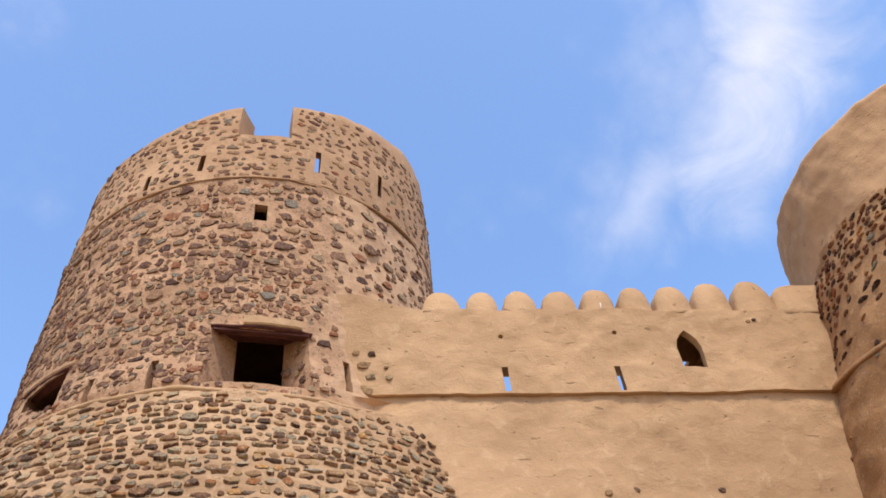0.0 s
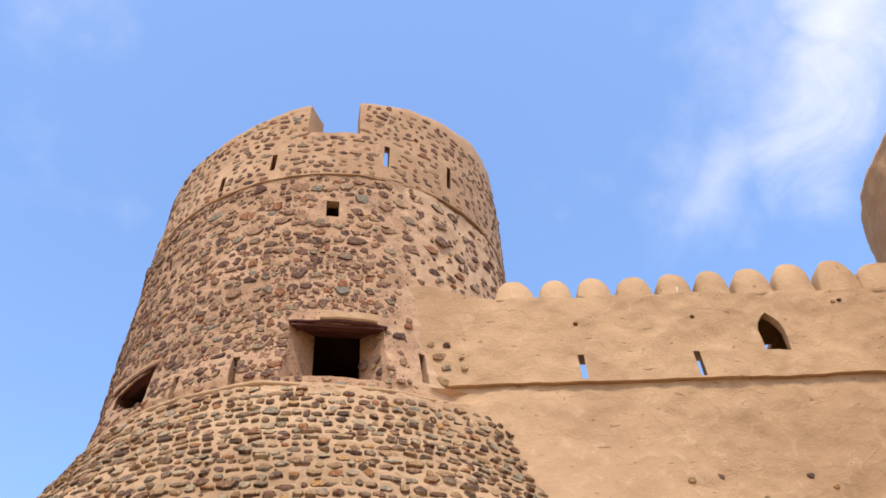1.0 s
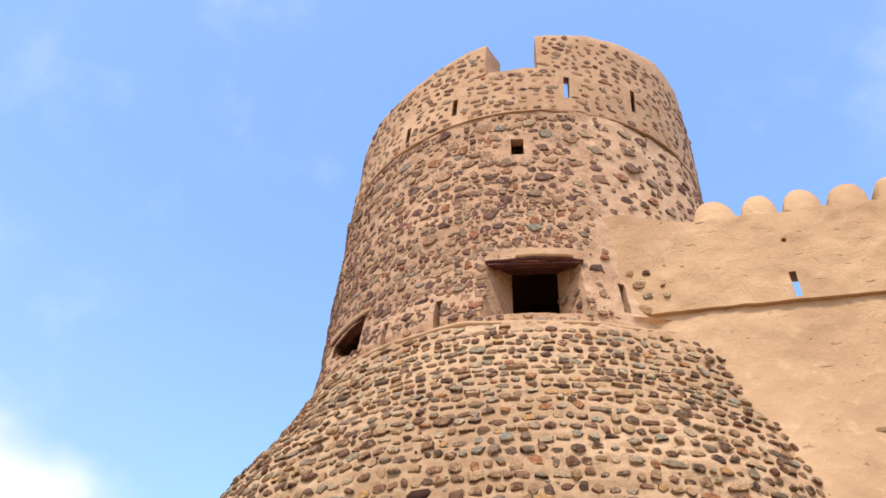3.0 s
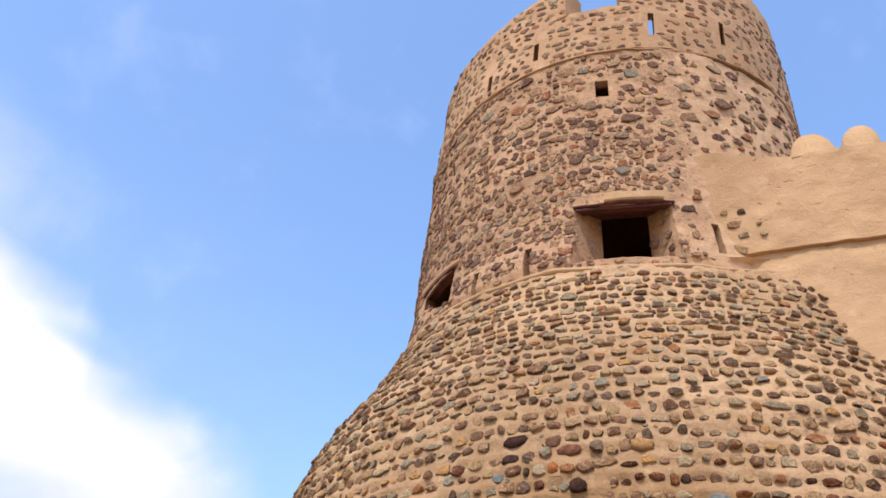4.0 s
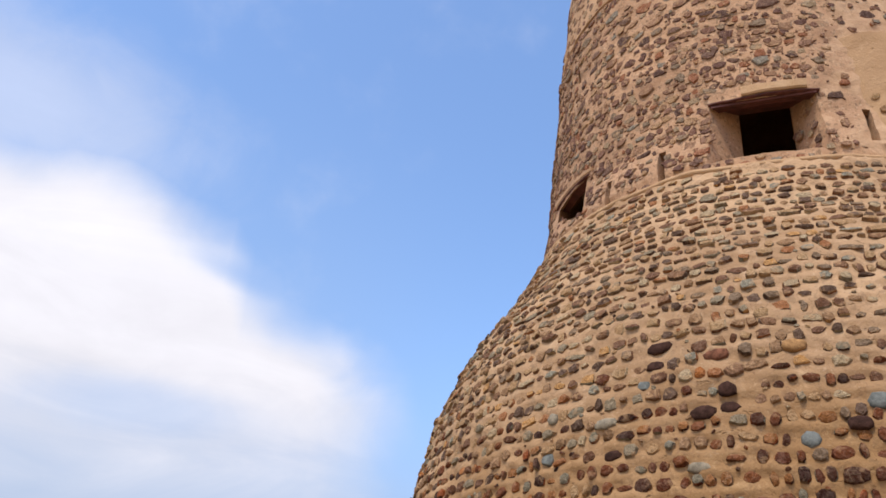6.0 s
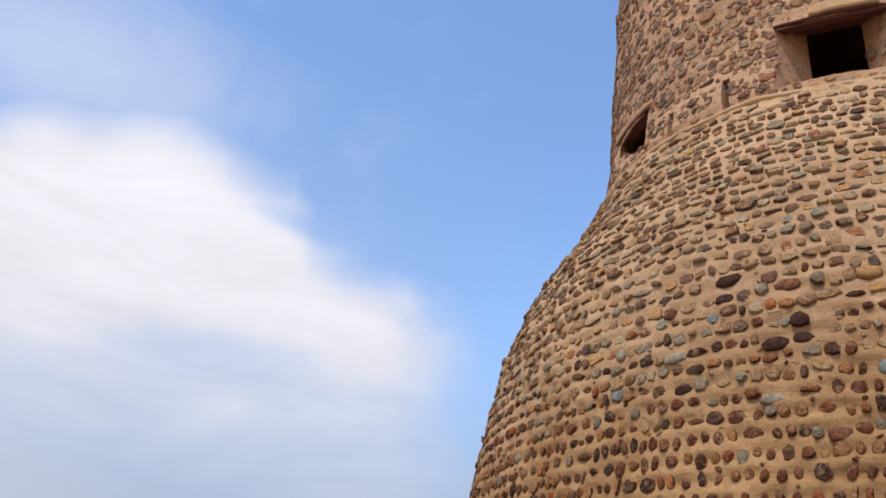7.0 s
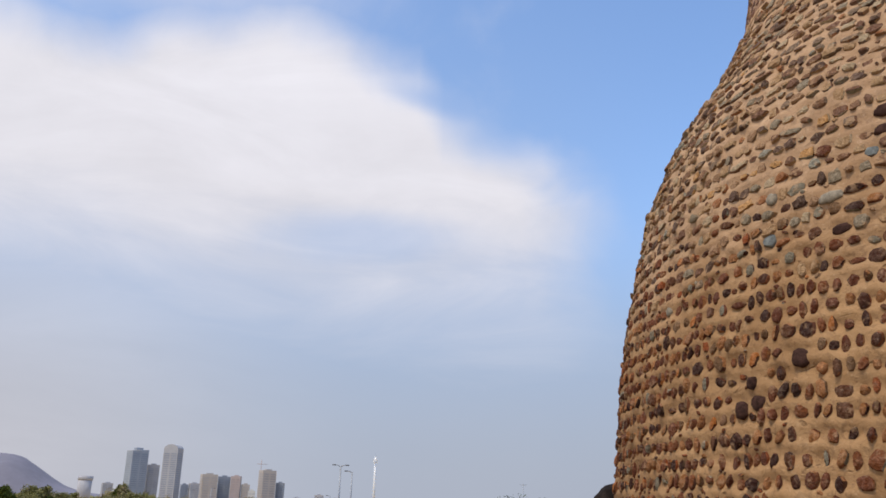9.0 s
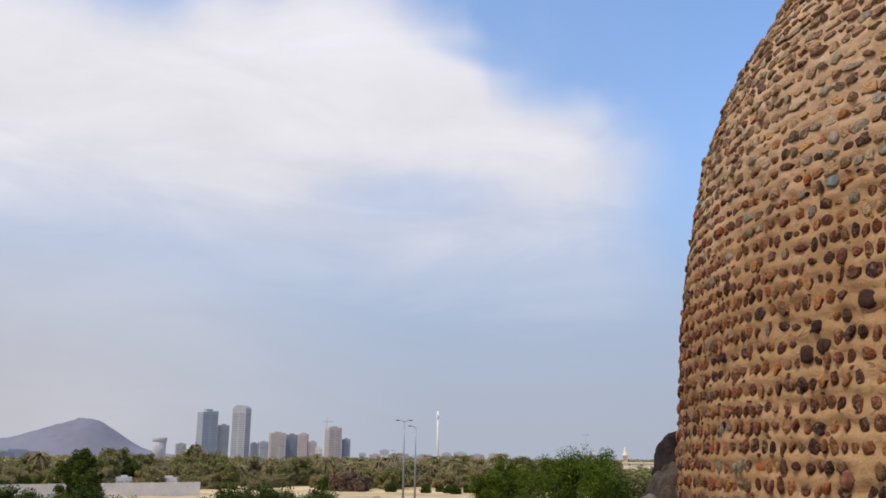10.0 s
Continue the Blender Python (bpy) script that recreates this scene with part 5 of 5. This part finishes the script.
street_lamp("grey twin-arm street lamp on a tall pole", 11.5, (1, -1), 119, -2.45)
street_lamp("grey street lamp with one arm", 11.0, (-1,), 127, -1.70)
street_lamp("slender grey street lamp in front of palms", 9.6, (1,), 250, -10.35)
street_lamp("slender grey street lamp in front of palms", 9.0, (1,), 255, -11.6)
street_lamp("slender grey street lamp in front of palms", 8.6, (-1,), 240, -3.0)


def antenna_mast():
    ob = thing("antenna_mast", "tall white mast with antenna panels on top", "antenna mast")
    bm = bmesh.new()
    tube(bm, [Vector((0, 0, -0.3)), Vector((0, 0, 15)), Vector((0, 0, 30))], [0.75, 0.62, 0.5], 12)
    part("pole", bm, MAST_WHITE, ob)
    for k in range(6):
        bm = bmesh.new()
        m = Matrix.Rotation(k * math.tau / 6, 4, "Z")
        box(bm, 0.9, -0.22, 26.6 + (k % 2) * 0.4, 1.15, 0.22, 28.8 + (k % 2) * 0.4, m)
        box(bm, 0.4, -0.05, 27.5, 0.92, 0.05, 27.62, m)
        part("antenna", bm, MAST_WHITE, ob, smooth=False)
    bm = bmesh.new()
    tube(bm, [Vector((0, 0, 29.9)), Vector((0, 0, 31.4))], [0.06, 0.03], 6)
    part("spike", bm, STEEL, ob)
    stand(ob, -0.25, 446)


antenna_mast()


def aerial():
    ob = thing("aerial", "thin rooftop aerial seen above trees", "antenna")
    bm = bmesh.new()
    tube(bm, [Vector((0, 0, 0)), Vector((0, 0, 15))], [0.12, 0.08], 6)
    part("pole", bm, STEEL, ob)
    bm = bmesh.new()
    tube(bm, [Vector((-1.2, 0, 14.7)), Vector((1.2, 0, 14.7))], [0.07, 0.07], 6)
    part("crossbar", bm, STEEL, ob)
    stand(ob, 9.28, 300)


aerial()


def long_wall(name, label, h0, d0, h1, d1, height, mat):
    a, b = spot(h0, d0), spot(h1, d1)
    run = (b - a).length
    bm = bmesh.new()
    box(bm, 0, -0.15, -0.8, run, 0.15, height)
    box(bm, 0, -0.2, height, run, 0.2, height + 0.12)
    n = int(run / 4)
    for i in range(n + 1):
        box(bm, i * run / n - 0.2, -0.22, -0.8, i * run / n + 0.2, 0.22, height + 0.16)
    ob = part(name, bm, mat, None, smooth=False)
    ob.matrix_basis = Matrix.Translation(a) @ Matrix.Rotation(math.atan2(b.y - a.y, b.x - a.x), 4, "Z")
    return tagged(ob, label, "boundary wall")


long_wall("boundary_wall", "long low whitewashed boundary wall before trees", -33, 150, -15.2, 165, 2.2, WHITEWASH)


# ---- far buildings ----
def facade(name, wall_c, glass_c):
    return plain(name + "_render", wall_c, 0.9, 0, 0.02, 0.10, 0), plain(name + "_glass", glass_c, 0.35, 0, 0.05, 0.15, 0)


# render and glass colours are greyed to stand in for distance haze
HAZED_FACADES = {
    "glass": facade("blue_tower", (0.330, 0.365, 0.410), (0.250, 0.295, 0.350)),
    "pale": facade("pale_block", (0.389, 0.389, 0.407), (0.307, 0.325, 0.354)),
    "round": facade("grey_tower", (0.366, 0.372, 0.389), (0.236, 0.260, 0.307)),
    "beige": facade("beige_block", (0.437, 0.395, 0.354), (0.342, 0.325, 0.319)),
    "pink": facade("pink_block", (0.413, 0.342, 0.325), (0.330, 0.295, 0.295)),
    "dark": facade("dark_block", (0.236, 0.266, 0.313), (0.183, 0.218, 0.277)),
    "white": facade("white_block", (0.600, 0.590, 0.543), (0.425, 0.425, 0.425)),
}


def high_rise(label, heading, dist, wide, height, style, turn=25.0, top="flat", floors=None):
    ob = thing("high_rise" if height > 24 else "low_block", label, "building")
    wall_m, glass_m = HAZED_FACADES[style]
    w = wide / (abs(math.cos(radians(turn))) + 0.7 * abs(math.sin(radians(turn))))
    d = w * 0.7
    bm = bmesh.new()
    vs = box(bm, -w / 2, -d / 2, -1, w / 2, d / 2, height)
    if top == "slope":
        for v in vs[4:]:
            v.co.z -= 0.025 * height if v.co.x < 0 else 0
    part("body", bm, wall_m, ob, smooth=False)
    if top == "arch":
        bm = bmesh.new()
        ring = [(-w / 2, 0)] + [(-w / 2 + w * (0.5 - 0.5 * math.cos(math.pi * k / 12)), w * 0.30 * math.sin(math.pi * k / 12)) for k in range(13)] + [(w / 2, 0)]
        f, b = [bm.verts.new((x, -d / 2, height + z - 0.02)) for x, z in ring[1:-1]], [bm.verts.new((x, d / 2, height + z - 0.02)) for x, z in ring[1:-1]]
        bm.faces.new(f)
        bm.faces.new(b[::-1])
        for i in range(len(f) - 1):
            bm.faces.new((f[i], b[i], b[i + 1], f[i + 1]))
        part("roof", bm, wall_m, ob, smooth=False)
    else:
        bm = bmesh.new()
        box(bm, -w * 0.2, -d * 0.25, height, w * 0.22, d * 0.2, height + (max(1.5, height * 0.035) if height > 9 else 0.35))
        part("roof_house", bm, wall_m, ob, smooth=False)
    # rows of windows, one strip a storey on each face
    n = floors or max(3, int(height / 3.6))
    bm = bmesh.new()
    sill = min(4.0, height * 0.3)
    n = n if height > 9 else 1
    step = (height * 0.94 - sill) / n
    for i in range(n):
        z = sill + i * step
        for x0, x1 in ((-0.44, -0.06), (0.06, 0.44)):
            box(bm, w * x0, -d / 2 - 0.15, z, w * x1, -d / 2 + 0.1, z + step * 0.55)
        box(bm, w / 2 - 0.1, -d * 0.42, z, w / 2 + 0.15, d * 0.42, z + step * 0.6)
        box(bm, -w / 2 - 0.15, -d * 0.42, z, -w / 2 + 0.1, d * 0.42, z + step * 0.6)
    tagged(part("glazing", bm, glass_m, ob, smooth=False), kind="stuff")
    p = spot(heading, dist)
    ob.matrix_basis = Matrix.Translation(p) @ Matrix.Rotation(radians(-heading + turn), 4, "Z")
    return ob


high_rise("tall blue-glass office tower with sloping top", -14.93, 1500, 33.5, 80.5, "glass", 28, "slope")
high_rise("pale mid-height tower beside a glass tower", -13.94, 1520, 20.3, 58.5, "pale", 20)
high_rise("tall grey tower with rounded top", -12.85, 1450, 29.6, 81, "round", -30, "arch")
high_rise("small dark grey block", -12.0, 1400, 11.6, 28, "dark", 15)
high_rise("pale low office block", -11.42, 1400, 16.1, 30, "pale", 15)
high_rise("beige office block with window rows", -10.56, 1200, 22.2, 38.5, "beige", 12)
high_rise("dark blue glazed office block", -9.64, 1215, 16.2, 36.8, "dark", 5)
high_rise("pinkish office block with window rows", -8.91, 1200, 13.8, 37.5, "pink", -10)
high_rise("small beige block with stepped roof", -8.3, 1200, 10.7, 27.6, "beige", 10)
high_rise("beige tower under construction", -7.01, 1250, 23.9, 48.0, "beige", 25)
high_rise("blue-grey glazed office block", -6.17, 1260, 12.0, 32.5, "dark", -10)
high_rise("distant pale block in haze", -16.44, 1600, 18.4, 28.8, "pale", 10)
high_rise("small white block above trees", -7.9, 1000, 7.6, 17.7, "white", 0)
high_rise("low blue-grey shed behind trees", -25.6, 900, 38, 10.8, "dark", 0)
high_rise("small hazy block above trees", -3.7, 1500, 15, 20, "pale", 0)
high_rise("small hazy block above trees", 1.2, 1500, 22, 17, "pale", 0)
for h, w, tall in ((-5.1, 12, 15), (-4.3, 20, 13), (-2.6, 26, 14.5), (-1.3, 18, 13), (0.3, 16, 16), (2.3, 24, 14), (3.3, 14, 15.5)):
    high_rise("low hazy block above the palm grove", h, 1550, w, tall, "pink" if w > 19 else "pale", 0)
high_rise("cream house with flat roof among palms", -3.3, 420, 9.5, 7.9, "white", 8)
high_rise("cream house with flat roof among trees", 5.2, 380, 8, 6.6, "white", 8)
high_rise("small flat-roofed white house", -19.6, 205, 3.4, 2.3, "white", 8)
high_rise("small flat-roofed white house", -17.0, 205, 4.2, 2.2, "white", -8)


def water_tower():
    ob = thing("water_tower", "beige concrete water tower with wide cap", "water tower")
    bm = bmesh.new()
    tube(bm, [Vector((0, 0, -1)), Vector((0, 0, 12)), Vector((0, 0, 21))], [6.4, 6.1, 6.3], 20)
    part("shaft", bm, HAZED_FACADES["pale"][0], ob)
    bm = bmesh.new()
    tube(bm, [Vector((0, 0, 20.5)), Vector((0, 0, 22)), Vector((0, 0, 24.5))], [6.4, 6.9, 6.8], 20)
    part("cap", bm, HAZED_FACADES["pale"][0], ob)
    stand(ob, -17.7, 900)


water_tower()


def crane():
    ob = thing("tower_crane", "thin tower crane over a building", "crane")
    bm = bmesh.new()
    tube(bm, [Vector((0, 0, 0)), Vector((0, 0, 64))], [0.6, 0.5], 6)
    part("tower_mast", bm, HAZED_FACADES["pink"][0], ob)
    bm = bmesh.new()
    tube(bm, [Vector((-6, 0, 58)), Vector((9, 0, 58))], [0.45, 0.35], 6)
    part("jib", bm, HAZED_FACADES["pink"][0], ob)
    stand(ob, -7.45, 1290)


crane()


def mosque():
    ob = thing("mosque", "cream mosque with slender minaret", "mosque")
    bm = bmesh.new()
    box(bm, -7, -5, -1, 7, 5, 4.1)
    box(bm, -7.3, -5.3, 4.1, 7.3, 5.3, 4.5)
    part("body", bm, CREAM, ob, smooth=False)
    bm = bmesh.new()
    tube(bm, [Vector((-6.3, -4, h)) for h in (0, 6.3, 6.4, 6.9, 7.0, 8.2, 9.3)], [0.8, 0.7, 1.05, 1.05, 0.55, 0.5, 0.05], 12)
    part("minaret", bm, CREAM, ob)
    for k in range(5):
        bm = bmesh.new()
        box(bm, -5.2 + k * 2.4, -5.12, 1.1, -4.2 + k * 2.4, -4.9, 3.0)
        part("window", bm, HAZED_FACADES["white"][1], ob, smooth=False)
    stand(ob, 12.95, 370, -13, 1.25)


mosque()


def far_hill():
    """A lone hill on the skyline with long low flanks."""
    verts, faces = [], []
    nx, ny = 120, 24
    for i in range(ny + 1):
        for j in range(nx + 1):
            h = -46 + 34 * j / nx
            d = 3900 + 800 * i / ny
            across = math.sin(math.pi * i / ny) ** 0.8
            z = 184 * math.exp(-(abs(h + 21.9) / 2.45) ** 1.8) + 30 * math.exp(-(abs(h + 24.9) / 1.5) ** 2) + 78 * math.exp(-(abs(h + 30.5) / 6.0) ** 4) + 14 * math.exp(-((h + 17) / 2.5) ** 2)
            p = spot(h, d, 0)
            z *= across * (1 + 0.13 * noise.fractal(p * 0.006, 0.8, 2.0, 5))
            verts.append((p.x, p.y, -6 + z))
    for i in range(ny):
        for j in range(nx):
            a = i * (nx + 1) + j
            faces.append((a, a + 1, a + nx + 2, a + nx + 1))
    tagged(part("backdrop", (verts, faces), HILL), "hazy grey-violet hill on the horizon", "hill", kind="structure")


far_hill()
